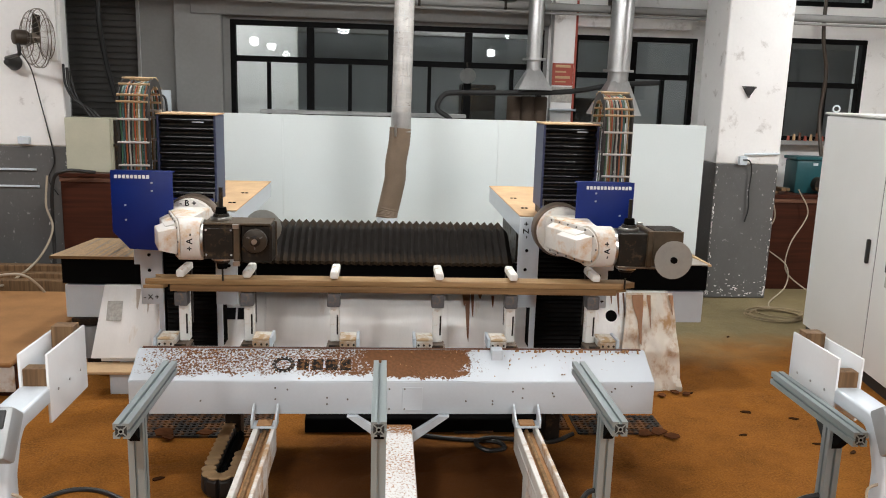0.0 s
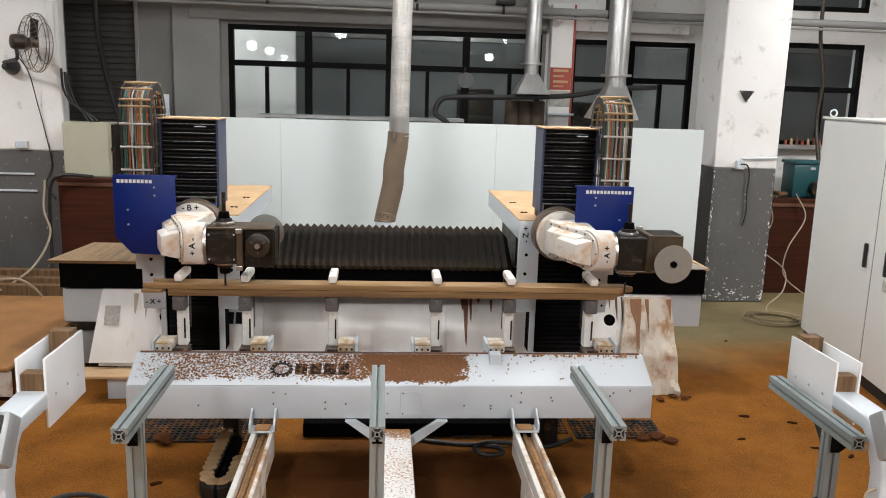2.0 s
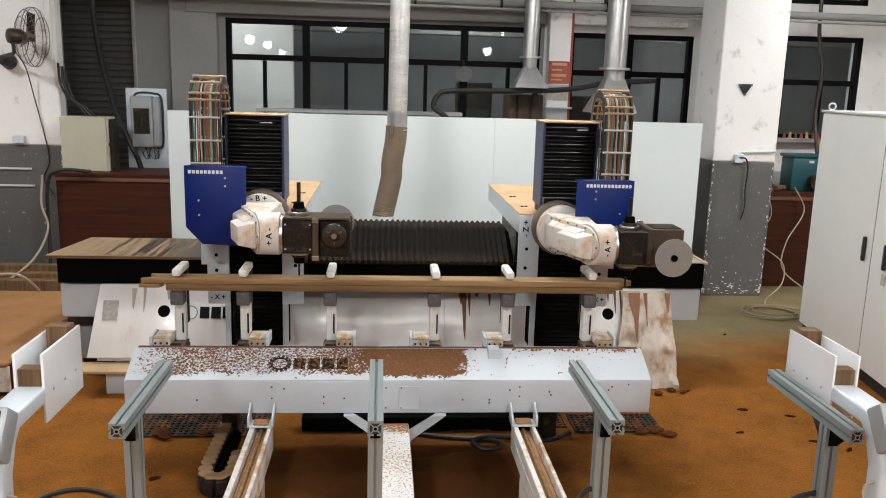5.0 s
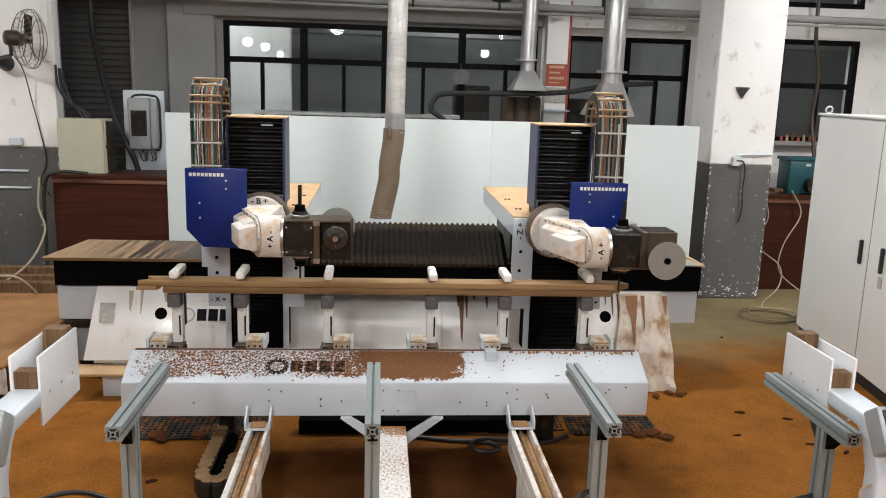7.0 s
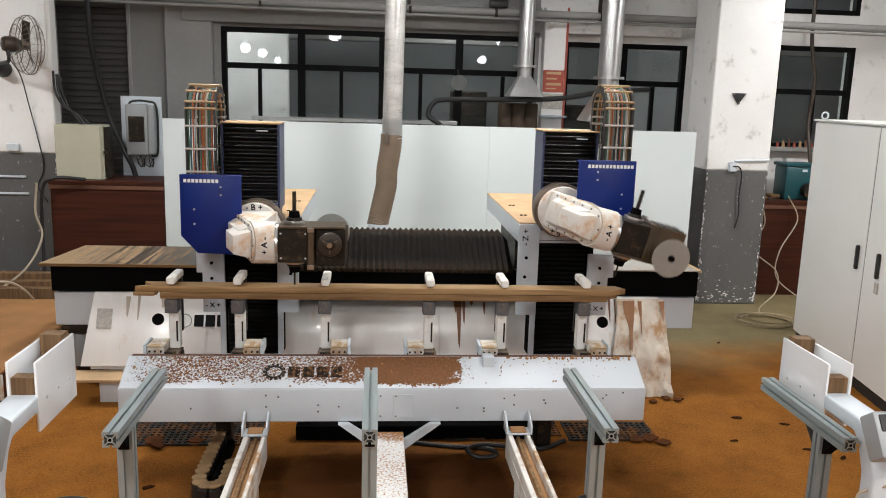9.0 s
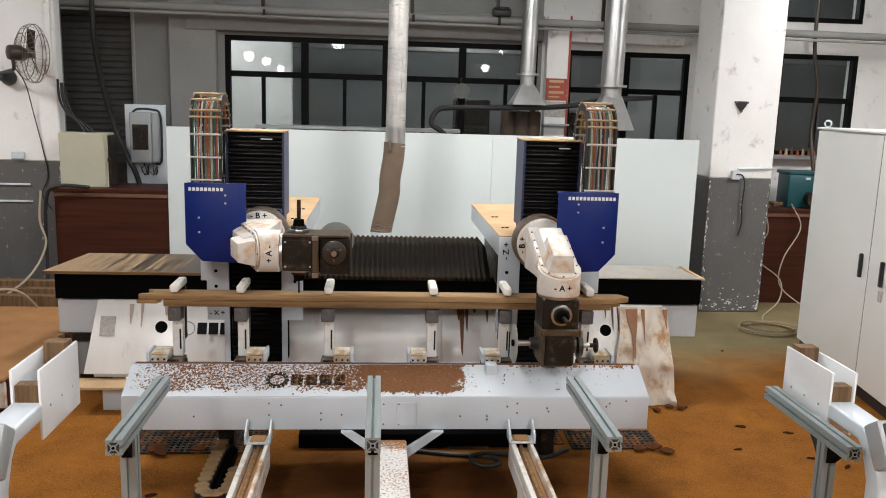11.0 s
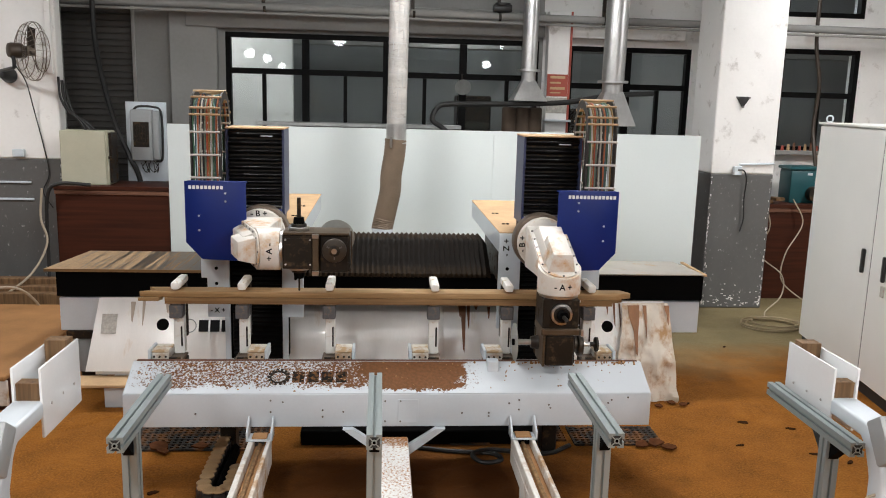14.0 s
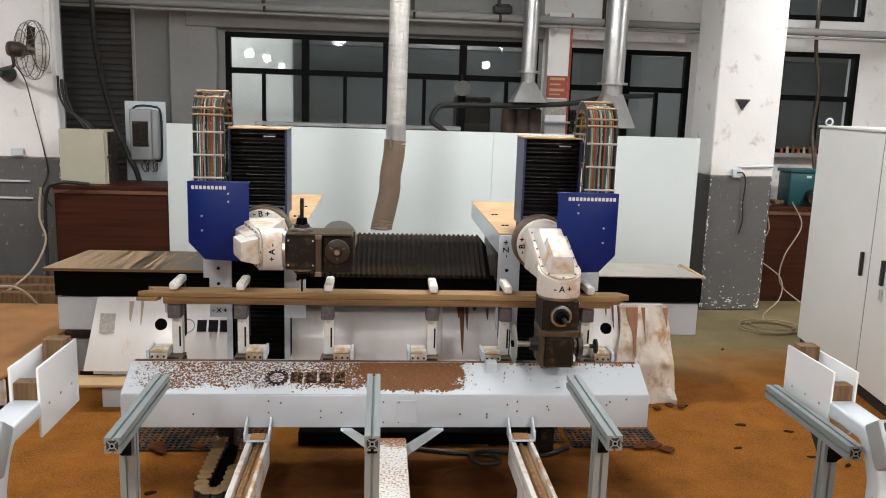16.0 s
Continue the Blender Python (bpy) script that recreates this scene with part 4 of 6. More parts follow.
# ---------------------------------------------------------------- machine bed
def machine_bed():
    b = thing("machine_bed", "long white steel machine bed smeared with sawdust", "machine bed", (0.08, 6.2, 0))
    prof = [(0.0, 0.745), (-0.2, 0.31), (-0.2, 0.2), (0.62, 0.2), (0.62, 0.745)]
    part("frame", prism(prof, "x", -2.19, 2.19), M_BASE, b)
    # front sheets of the bed, one beside the other, leaning outward
    lean = math.degrees(math.atan2(0.2, 0.435))
    for x0, x1, mat in ((-2.2, -1.56, M_BASE), (-1.555, -0.98, M_BASE), (-0.975, 0.42, M_BASE), (0.425, 1.38, M_BASE), (1.385, 2.2, M_SMEAR)):
        low = -0.085 if x0 < -1.5 else 0.0
        flare = 0.05 if x0 < -2 else 0.0
        sheet = prism([(x0 + 0.002 - flare, low), (x1 - 0.002, low), (x1 - 0.002, 0.475), (x0 + 0.002, 0.475)], "y", -0.008, -0.001, bevel=0.002)
        part("front_sheet", sheet, mat, b, at=pose(0, -0.203, 0.312, -lean))
    part("ledge", bx(-2.30, -1.3, -0.42, -0.205, 0.172, 0.195, 0.004), M_PLY, b, "ledge covered in sawdust")
    film = bmesh.new()
    grid = []
    for j in range(31):
        f = j / 30
        z = 0.735 * (1 - f) + 0.006
        y = -0.014 - 0.2 * min(1.0, (0.745 - z) / 0.435)
        row = []
        for i in range(25):
            g = i / 24
            x = 1.84 - 0.10 * f + (2.215 - 1.84 + 0.15 * f) * g
            w = noise.noise(Vector((x * 5, z * 3.2, 1.7))) * 0.075 + noise.noise(Vector((x * 13, z * 9, 4.2))) * 0.04 + abs(noise.noise(Vector((x * 8 + z * 9, z * 4 - x * 5, 2.2)))) * 0.05
            row.append(film.verts.new((x + 0.012 * noise.noise(Vector((z * 7, x, 0.4))), y - 0.03 - max(0.0, 0.014 + w) * (0.25 + 0.9 * f), z)))
        grid.append(row)
    for a_, b_ in zip(grid, grid[1:]):
        for i in range(24):
            film.faces.new((a_[i], a_[i + 1], b_[i + 1], b_[i]))
    bmesh.ops.recalc_face_normals(film, faces=film.faces)
    bmesh.ops.solidify(film, geom=film.faces[:], thickness=0.002)
    part("drape", film, M_FILM, b, "wrinkled stained film hanging to the floor")
    for x0, x1 in ((-2.08, -1.80), (-1.79, -1.4)):
        part("foot", bx(x0, x1, -0.36, 0.1, 0.0, 0.17, 0.004), M_WHITE, b)
    part("plinth", bx(-1.35, 1.45, -0.02, 0.5, 0.0, 0.218, 0.004), M_DARK, b)
    for x in (-1.711, 1.724):
        hole = cy((0, -0.012, 0), (0, 0.02, 0), 0.046, 24)
        part("access_hole", hole, M_SKIRT, b, "round black access hole", at=pose(x, -0.087, 0.556, -lean))
    part("warning_label", bx(-0.056, 0.056, -0.003, 0.0, -0.075, 0.075, 0.001), M_PAPER, b, "worn printed label", at=pose(-2.105, -0.100, 0.566, -lean))
    for x0, x1 in ((-2.51, -2.21), (2.21, 2.51)):
        part("end_box", bx(x0, x1, 0.03, 0.5, 0.475, 0.735, 0.005), M_WHITE, b, "plain white end box")
    part("drive_motor", cy((-2.36, 0.1, 0.40), (-2.36, 0.1, 0.14), 0.07, 18, bevel=0.01), M_EBOX, b, "grey drive motor")
    part("motor_plate", bx(-2.47, -2.23, 0.02, 0.22, 0.41, 0.47, 0.004), M_DARK, b)
    part("gear_box", bx(-2.44, -2.28, 0.2, 0.4, 0.0, 0.4, 0.01), M_MOTOR, b)
    part("skirt", bx(-2.515, 2.515, 0.0, 0.55, 0.752, 0.945, 0.004), M_SKIRT, b, "black rubber skirt")
    # dark maker's emblem and word as plain shapes
    for k, (x0, x1) in enumerate(((-1.44, -1.37), (-1.355, -1.285), (-1.27, -1.2), (-1.185, -1.12))):
        part("emblem_block", bx(x0, x1, -0.0035, 0.0, -0.045, 0.045, 0.001), M_INK, b, at=pose(0, -0.112, 0.556, -lean))
    ring = tube([(0.05 * math.cos(a), 0, 0.05 * math.sin(a)) for a in [2 * math.pi * k / 20 for k in range(21)]], 0.004, 5, steps=1)
    part("emblem_ring", ring, M_EBOX, b, at=pose(-1.51, -0.112, 0.556, -lean))
    # brown resin runs on the sheets
    for i, (x, top, long_) in enumerate(((0.60, 0.73, 0.40), (0.64, 0.72, 0.20), (0.575, 0.73, 0.12), (0.80, 0.70, 0.1), (0.93, 0.42, 0.08), (0.88, 0.40, 0.09), (-1.92, 0.72, 0.16), (-1.84, 0.73, 0.2), (-1.66, 0.73, 0.1), (1.75, 0.73, 0.09), (1.805, 0.73, 0.19), (1.85, 0.73, 0.20), (0.70, 0.73, 0.06))):
        w = (0.022, 0.014, 0.018, 0.012)[i % 4] * (0.6 if x > 1 else 1)
        d = (0.736 - top) * 0.455
        drip = prism([(-w, 0), (w, 0), (w * 0.6, -long_ * 0.6), (w * 0.2, -long_), (-w * 0.3, -long_ * 0.9), (-w * 0.7, -long_ * 0.4)], "y", -0.0022, 0)
        part("resin_run", drip, M_RES if x > 0 else M_RES_PALE, b, at=pose(x - 0.02, -0.021 - d, top, -lean))
    for x, w, long_ in ((1.925, 0.048, 0.40), (2.015, 0.016, 0.27), (2.195, 0.02, 0.16)):
        run = prism([(-w, 0), (w, 0), (w * 0.75, -long_ * 0.35), (w * 0.45, -long_ * 0.6), (w * 0.2, -long_), (-w * 0.05, -long_ * 0.95), (-w * 0.25, -long_ * 0.5), (-w * 0.8, -long_ * 0.25)], "y", -0.0022, 0)
        part("resin_run", run, M_RES_WIDE, b, at=pose(x, -0.088, 0.732, -lean))
    return b


M_RES_WIDE = surf("broad_brown_resin_run", (0.27, 0.115, 0.04), 0.45, var=0.25, scale=12)
M_RES = surf("brown_resin_stain", (0.17, 0.065, 0.022), 0.5, var=0.3)
M_RES_PALE = surf("grey_brown_run", (0.45, 0.38, 0.31), 0.6, var=0.2)
machine_bed()
cp = thing("cover_plate", "thin metal cover plate striped with brown dust", "cover plate", (-1.5, 6.2, 0.96))
part("sheet", prism([(-1.01, -0.02), (1.0, -0.02), (1.0, 0.72), (-0.92, 0.72)], "z", 0.0, 0.008), M_COVER_L, cp)
part("edge", prism([(-1.01, -0.028), (1.0, -0.028), (1.0, -0.021), (-1.01, -0.021)], "z", -0.012, 0.009), M_OAK_EDGE, cp)
cr = thing("cover_plate", "thin grey metal cover plate dusted with sawdust", "cover plate", (1.7, 6.2, 0.96))
part("sheet", prism([(-1.0, -0.02), (0.90, -0.02), (0.82, 0.52), (-1.0, 0.52)], "z", 0.0, 0.008), M_COVER_R, cr)
part("edge", bx(0.885, 0.91, -0.03, 0.5, -0.006, 0.012, 0.002), M_PLY, cr)
solid("bed_top", bx(-1.4, 1.5, 6.3, 6.9, 0.946, 0.958, 0), M_SKIRT, "black deck of the machine bed under the bellows", "deck")

# ---------------------------------------------------------------- work beam
bm_ = thing("work_beam", "white steel work beam with sawdust lying on its sloping top", "work beam", (0.09, 4.75, 0))
prof = [(-0.20, 0.385), (-0.20, 0.585), (0.03, 0.709), (0.062, 0.709), (0.062, 0.62), (0.36, 0.62), (0.36, 0.385)]
part("body", prism(prof, "x", -1.55, 1.553, bevel=0.006), M_WHITE, bm_)
slope = math.degrees(math.atan2(0.124, 0.23))
tp = bx(-1.54, 1.545, -0.127, 0.127, 0.0, 0.003, 0.0)
part("top_sheet", tp, M_BEAM_TOP, bm_, "sloping top sheet strewn with sawdust", at=pose(0, -0.0855, 0.6485, slope))
part("back_strip", bx(-1.53, 1.53, 0.036, 0.060, 0.7095, 0.714, 0.001), M_CRATE_TRIM, bm_, "brown dusty strip")
part("joint_plate", bx(0.03, 0.15, -0.206, -0.201, 0.41, 0.555, 0.002), M_WHITE, bm_)
bolt = part("bolt", cy((0, -0.203, 0), (0, -0.198, 0), 0.0055, 8), M_BOLT, bm_, at=pose(-1.45, -0.004, 0.55))
for x, z in ((-0.62, 0.55), (-0.62, 0.48), (-0.55, 0.54), (0.045, 0.545), (0.135, 0.545), (0.045, 0.42), (0.135, 0.42), (0.84, 0.55), (0.84, 0.49), (1.02, 0.52), (1.03, 0.50), (-1.05, 0.47), (-0.2, 0.48), (-0.32, 0.49), (-0.32, 0.45), (0.5, 0.47), (0.66, 0.47), (0.66, 0.45), (1.25, 0.51), (1.25, 0.49), (1.40, 0.55), (1.38, 0.53), (1.38, 0.48), (1.5, 0.565), (0.78, 0.53)):
    share(bolt, "bolt", bm_, pose(x - 0.09, -0.004, z))
ramp_m = pose(0, -0.087, 0.6515, slope)
for x0, x1 in ((-0.545, -0.475), (-0.46, -0.39), (-0.375, -0.305), (-0.29, -0.225)):
    part("emblem_block", bx(x0 - 0.05, x1 - 0.05, -0.042, 0.042, 0.0005, 0.002, 0), M_INK_DUSTY, bm_, at=ramp_m)
ring = tube([(0.048 * math.cos(a), 0.044 * math.sin(a), 0) for a in [2 * math.pi * k / 20 for k in range(21)]], 0.006, 5, steps=1)
part("emblem_ring", ring, M_DARK, bm_, at=ramp_m @ pose(-0.675, 0.0, 0.001))
for k in range(14):
    a = 2 * math.pi * k / 14
    part("emblem_tooth", bx(-0.008, 0.008, -0.008, 0.008, 0.0, 0.002, 0), M_DARK, bm_, at=ramp_m @ pose(-0.675 + 0.06 * math.cos(a), 0.056 * math.sin(a), 0.0005))
part("leg", bx(-1.1, -1.0, 0.28, 0.4, 0.0, 0.384, 0.006), M_DARK, bm_)
part("leg", bx(1.0, 1.1, 0.28, 0.4, 0.0, 0.384, 0.006), M_DARK, bm_)
# black bar added for the band of shade on the floor
part("shade_strip", bx(-0.60, 1.0, 0.40, 0.50, 0.0, 0.10, 0.006), M_SKIRT, bm_, "black bar in place of the shade under the beam")
part("under_plate", bx(-1.0, -0.72, -0.12, 0.1, 0.355, 0.383, 0.003), M_WHITE, bm_)
part("stop_block", bx(0.575, 0.645, -0.05, 0.03, 0.665, 0.735, 0.004), M_WHITE, bm_, "small white stop block")
cw = random.Random(4)
chips = bmesh.new()
for k in range(40):      # crumbs caught along the rear edge
    u = cw.choice((0.62, 0.78, 0.9, 1.02, 1.12, 1.28, 1.36, 1.42)) + cw.gauss(0, 0.035)
    s = cw.uniform(0.006, 0.014)
    bmesh.ops.create_cube(chips, size=s, matrix=ramp_m @ pose(u, 0.121 - abs(cw.gauss(0, 0.007)), 0.003, cw.uniform(0, 90), cw.uniform(0, 90), cw.uniform(0, 90)) @ Matrix.Diagonal((2.0, 1, 0.6, 1)))
for k in range(500):
    u = cw.uniform(-1.5, 1.5)
    heavy = u < -0.3
    if not heavy and cw.random() < 0.8:
        continue
    v = 0.12 - abs(cw.gauss(0, 0.11))
    if v < -0.115:
        continue
    s = cw.uniform(0.003, 0.008)
    bmesh.ops.create_cube(chips, size=s, matrix=ramp_m @ pose(u, v, 0.002, cw.uniform(0, 90), cw.uniform(0, 90), cw.uniform(0, 90)) @ Matrix.Diagonal((1.6, 1, 0.5, 1)))
tagged(part("sawdust_chips", chips, M_RAIL_IN, bm_, "loose brown wood chips"), kind="stuff")


def floor_rail(x0, x1, deep, label):
    r = thing("floor_rail", label, "rail", ((x0 + x1) / 2, 4.53, 0), group="rails in front of the beam")
    w = (x1 - x0) / 2
    if deep:
        part("web", bx(-w, w, -2.4, -0.03, 0.18, 0.275, 0.004), M_WHITE_DUSTY, r)
        part("flange", bx(-w, -w + 0.03, -2.4, -0.03, 0.276, 0.345, 0.004), M_WHITE_DUSTY, r)
        part("flange", bx(w - 0.022, w, -2.4, -0.03, 0.276, 0.345, 0.004), M_WHITE_DUSTY, r)
        part("sawdust_bed", bx(-w + 0.031, w - 0.023, -2.38, -0.05, 0.2765, 0.302, 0.008), M_RAIL_IN, r, "sawdust lying in the channel")
        part("inner_rod", cy((0.0, -2.38, 0.312), (0.0, -0.06, 0.312), 0.012, 10), M_OAK_EDGE, r)
        part("bracket_base", bx(-w - 0.012, w + 0.012, -0.10, 0.0, 0.346, 0.356, 0.002), M_WHITE, r)
        part("bracket_dust", bx(-w + 0.02, w - 0.02, -0.09, -0.01, 0.3565, 0.366, 0.003), M_RAIL_IN, r)
        for x in (-w - 0.012, w):
            part("bracket_side", prism([(-0.10, 0.346), (0.0, 0.346), (0.0, 0.46), (-0.03, 0.44), (-0.10, 0.40)], "x", x, x + 0.012, bevel=0.002), M_WHITE, r)
    else:
        part("web", bx(-w, w, -2.4, -0.02, 0.2, 0.335, 0.006), M_WHITE_DUSTY, r)
        part("top_sheet", bx(-w + 0.004, w - 0.004, -2.39, -0.025, 0.3355, 0.3385, 0.0), M_RAIL_TOP, r, "white top strewn with sawdust")
        for s in (-1, 1):
            part("brace", prism([(s * (w + 0.003), 0.22), (s * (w + 0.003), 0.28), (s * (w + 0.16), 0.384), (s * (w + 0.22), 0.384)], "y", -0.02, 0.02), M_WHITE, r)
    for y in (-2.3, -0.35):
        part("foot", bx(-w * 0.8, w * 0.8, y - 0.05, y + 0.05, 0.0, 0.199 if not deep else 0.179, 0.004), M_WHITE_DUSTY, r)


floor_rail(-0.735, -0.61, True, "white steel channel rail half full of sawdust")
floor_rail(0.792, 0.925, True, "white steel channel rail half full of sawdust")
floor_rail(0.018, 0.181, False, "broad white steel rail with sawdust on top")

# ---------------------------------------------------------------- clamps and board
M_CLAMP_DUST = surf("dusty_clamp_block", (0.70, 0.67, 0.60), 0.6, var=0.1, stain=(0.48, 0.33, 0.18), stain_amount=0.62, stain_scale=10)


def clamp(side):
    """side: the way in which its carriage reaches out from the upright."""
    c = thing("clamp", "white upright clamp with grey jaw, its carriage heaped with sawdust", "clamp", (0, 5.0, 0.66), group="clamps on the beam")

    def xs(a, b, *rest, **kw):
        lo, hi = sorted((side * a, side * b))
        return bx(lo, hi, *rest, **kw)

    part("saddle", xs(-0.05, 0.15, -0.10, 0.05, -0.039, 0.005, bevel=0.004), M_DARK, c)
    part("carriage", xs(-0.045, 0.155, -0.12, 0.06, 0.006, 0.020, bevel=0.004), M_RING, c)
    part("end_cheek", xs(0.142, 0.160, -0.11, 0.05, 0.021, 0.085, bevel=0.003), M_WHITE, c)
    part("slide_block", xs(0.036, 0.140, -0.10, 0.05, 0.021, 0.062, bevel=0.005), M_WHITE_DUSTY, c)
    part("dusty_top", xs(0.034, 0.141, -0.10, 0.05, 0.063, 0.078, bevel=0.006), M_CLAMP_DUST, c, "block top caked with tan sawdust")
    for a in (0.055, 0.092, 0.125):
        part("bolt", cy((side * a, -0.107, 0.040), (side * a, -0.10, 0.040), 0.007, 8), M_DARK, c)
    part("clamp_screw", cy((side * -0.03, -0.09, 0.028), (side * 0.14, -0.09, 0.028), 0.008, 10), M_DARK, c)
    part("upright", bx(-0.032, 0.03, 0.02, 0.09, 0.021, 0.34, 0.005), M_PAD, c)
    part("slot", bx(0.012, 0.022, 0.012, 0.0195, 0.07, 0.20, 0.002), M_DARK, c)
    part("jaw", bx(-0.045, 0.035, -0.03, 0.06, 0.262, 0.348, 0.005), M_GREY, c, "grey plastic jaw")
    part("jaw_cap", bx(-0.03, 0.03, -0.02, 0.06, 0.349, 0.357, 0.003), M_STEEL, c)
    part("back_post", bx(-0.025, 0.025, 0.135, 0.175, 0.10, 0.46, 0.004), M_DARK, c)
    part("pad", bx(-0.026, 0.026, -0.05, 0.20, 0.448, 0.495, 0.012, seg=2), M_PAD, c, "worn white clamping pad")
    return c


for side, places in ((-1, (-1.244, 0.352, 0.822)), (1, (-0.842, -0.305, 1.352))):
    first = clamp(side)
    first.location.x = places[0]
    for x in places[1:]:
        copy_thing(first, pose(x, 5.0, 0.66))
board = thing("oak_boards", "two long oak boards clamped edge to edge, ends rough", "board", (0.07, 5.02, 1.018))
part("lower_board", prism([(-1.38, -0.06), (1.42, -0.06), (1.42, 0.06), (-1.40, 0.06)], "z", 0.0, 0.040, bevel=0.003), M_OAK_EDGE, board)
part("upper_board", prism([(-1.53, -0.055), (1.44, -0.06), (1.55, -0.01), (1.50, 0.07), (-1.50, 0.07), (-1.44, -0.01)], "z", 0.042, 0.078, bevel=0.003), M_OAK, board)
part("splinter", prism([(-1.54, -0.062), (-1.42, -0.066), (-1.40, -0.02), (-1.48, -0.03)], "z", 0.018, 0.040, bevel=0.002), M_OAK, board)
part("splinter", prism([(1.42, -0.06), (1.49, -0.03), (1.46, 0.03), (1.42, 0.03)], "z", 0.02, 0.040, bevel=0.002), M_OAK_EDGE, board)


# ---------------------------------------------------------------- machining units
def sloped(m, x0, x1, y0, y1, h, inset, bm=None):
    """A raised cover with slanted sides on the plane z = 0 of m."""
    bm = bm or bmesh.new()
    a = [bm.verts.new(m @ Vector(q)) for q in ((x0, y0, 0), (x1, y0, 0), (x1, y1, 0), (x0, y1, 0))]
    b = [bm.verts.new(m @ Vector(q)) for q in ((x0 + inset, y0 + inset, h), (x1 - inset, y0 + inset, h), (x1 - inset, y1 - inset, h), (x0 + inset, y1 - inset, h))]
    faces = [bm.faces.new(a[::-1]), bm.faces.new(b)] + [bm.faces.new((a[k], a[(k + 1) % 4], b[(k + 1) % 4], b[k])) for k in range(4)]
    bmesh.ops.recalc_face_normals(bm, faces=faces)
    bmesh.ops.bevel(bm, geom=list({e for f in faces for e in f.edges}), offset=0.006, segments=2, affect="EDGES", profile=0.5)
    return bm


def zigzag(x0, x1, z0, z1, pitch, deep, bm=None):
    """Horizontal bellows folds facing -Y."""
    bm = bm or bmesh.new()
    k = max(2, round((z1 - z0) / pitch))
    step = (z1 - z0) / k
    rows = []
    for i in range(2 * k + 1):
        y = -deep if i % 2 else 0.0
        z = z0 + step * i / 2
        rows.append([bm.verts.new((x0, y, z)), bm.verts.new((x1, y, z))])
    for a, b in zip(rows, rows[1:]):
        bm.faces.new((a[0], a[1], b[1], b[0]))
    bmesh.ops.recalc_face_normals(bm, faces=bm.faces)
    return bm


def unit(name, x, s, label, b_x, texts, word_blocks, shift, cover_x):
    """One machining unit; s is +1 where its inner side is +X. Returns the thing and its moving parts."""
    u = thing(name, label, "machining unit", (x, 5.72, 0), group="machining units")
    o = -s
    W = 0.187

    def xb(a, b, *rest, **kw):      # a box whose x runs towards the outer side
        lo, hi = sorted((o * a, o * b))
        return bx(lo, hi, *rest, **kw)

    # tower
    for a, b in ((-W - 0.012, -W + 0.004), (W - 0.004, W + 0.012)):
        part("tower_side", bx(a + shift, b + shift, -0.015, 0.28, 1.47, 2.06, 0.003), M_SLATE, u, "slate blue side plate")
    part("tower_top", bx(-W - 0.015 + shift, W + 0.015 + shift, -0.02, 0.29, 2.062, 2.072, 0.002), M_PLY, u, "top plate covered in sawdust")
    part("tower_back", bx(-W + 0.006 + shift, W - 0.006 + shift, 0.03, 0.275, 0.5, 2.058, 0.003), M_MOTOR, u)
    z, k = 2.05, 0
    while z > 1.53:                  # folds packed closer towards the slide
        p = max(0.032, 0.060 - 0.0020 * k)
        fo = prism([(0.0, z), (-0.024, z - 0.012), (-0.030, z - 0.015), (-0.033, z - 0.020), (-0.030, z - 0.024), (0.0, z - p * 0.75)], "x", -W + 0.006 + shift, W - 0.006 + shift)
        part("bellows_fold", fo, M_BLACK_GLOSS, u, at=pose(0, 0.018, 0))
        z -= p
        k += 1
    fr = bmesh.new()
    for a0, a1, b0, b1 in ((-W + 0.004, W - 0.004, 1.528, 1.538), (-W + 0.004, -W + 0.014, 1.47, 1.527), (W - 0.014, W - 0.004, 1.47, 1.527)):
        bx(a0 + shift, a1 + shift, -0.03, -0.02, b0, b1, 0.002, fr)
    part("slide_frame", fr, M_STEEL, u, "thin bright frame above the slide")
    part("lower_bellows", zigzag(-W + 0.012, W - 0.012, 0.40, 1.30, 0.034, 0.018), M_BLACK, u, "black lower bellows", at=pose(0, 0.028, 0))
    part("tower_label", bx(0.04 + shift, 0.12 + shift, -0.016, -0.012, 2.012, 2.02, 0.001), M_WHITE, u)
    # plates beside the bellows
    inner = [(-W - 0.14, 0.735), (-W + 0.01, 0.735), (-W + 0.01, 1.40), (-W - 0.14, 1.40)]
    part("inner_plate", prism([(o * a, b) for a, b in inner], "y", -0.03, 0.0, bevel=0.004), M_WHITE, u, "white side plate with axis letter")
    outer = [(W + 0.002, 0.735), (W + 0.155, 0.735), (W + 0.155, 1.02), (W + 0.195, 1.02), (W + 0.195, 1.19), (W + 0.002, 1.19)]
    part("outer_plate", prism([(o * a, b) for a, b in outer], "y", -0.03, 0.0, bevel=0.004), M_WHITE, u, "stepped white side plate")
    part("strip", xb(W + 0.002, W + 0.04, -0.02, 0.0, 0.40, 0.733, bevel=0.003), M_WHITE, u)
    part("strip", xb(-W - 0.03, -W + 0.01, -0.02, 0.0, 0.40, 0.733, bevel=0.003), M_WHITE, u)
    for a, z in ((W + 0.09, 1.09), (W + 0.09, 0.98), (-W - 0.08, 1.16), (-W - 0.085, 1.02)):
        part("bolt", cy((o * a, -0.036, z), (o * a, -0.03, z), 0.012, 10), M_SKIRT, u)
    letters("axis_letter", texts["x"], 0.048, M_INK, u, Matrix.Translation((o * (W + 0.085), -0.0315, 0.785)) @ FACING, 0.001)
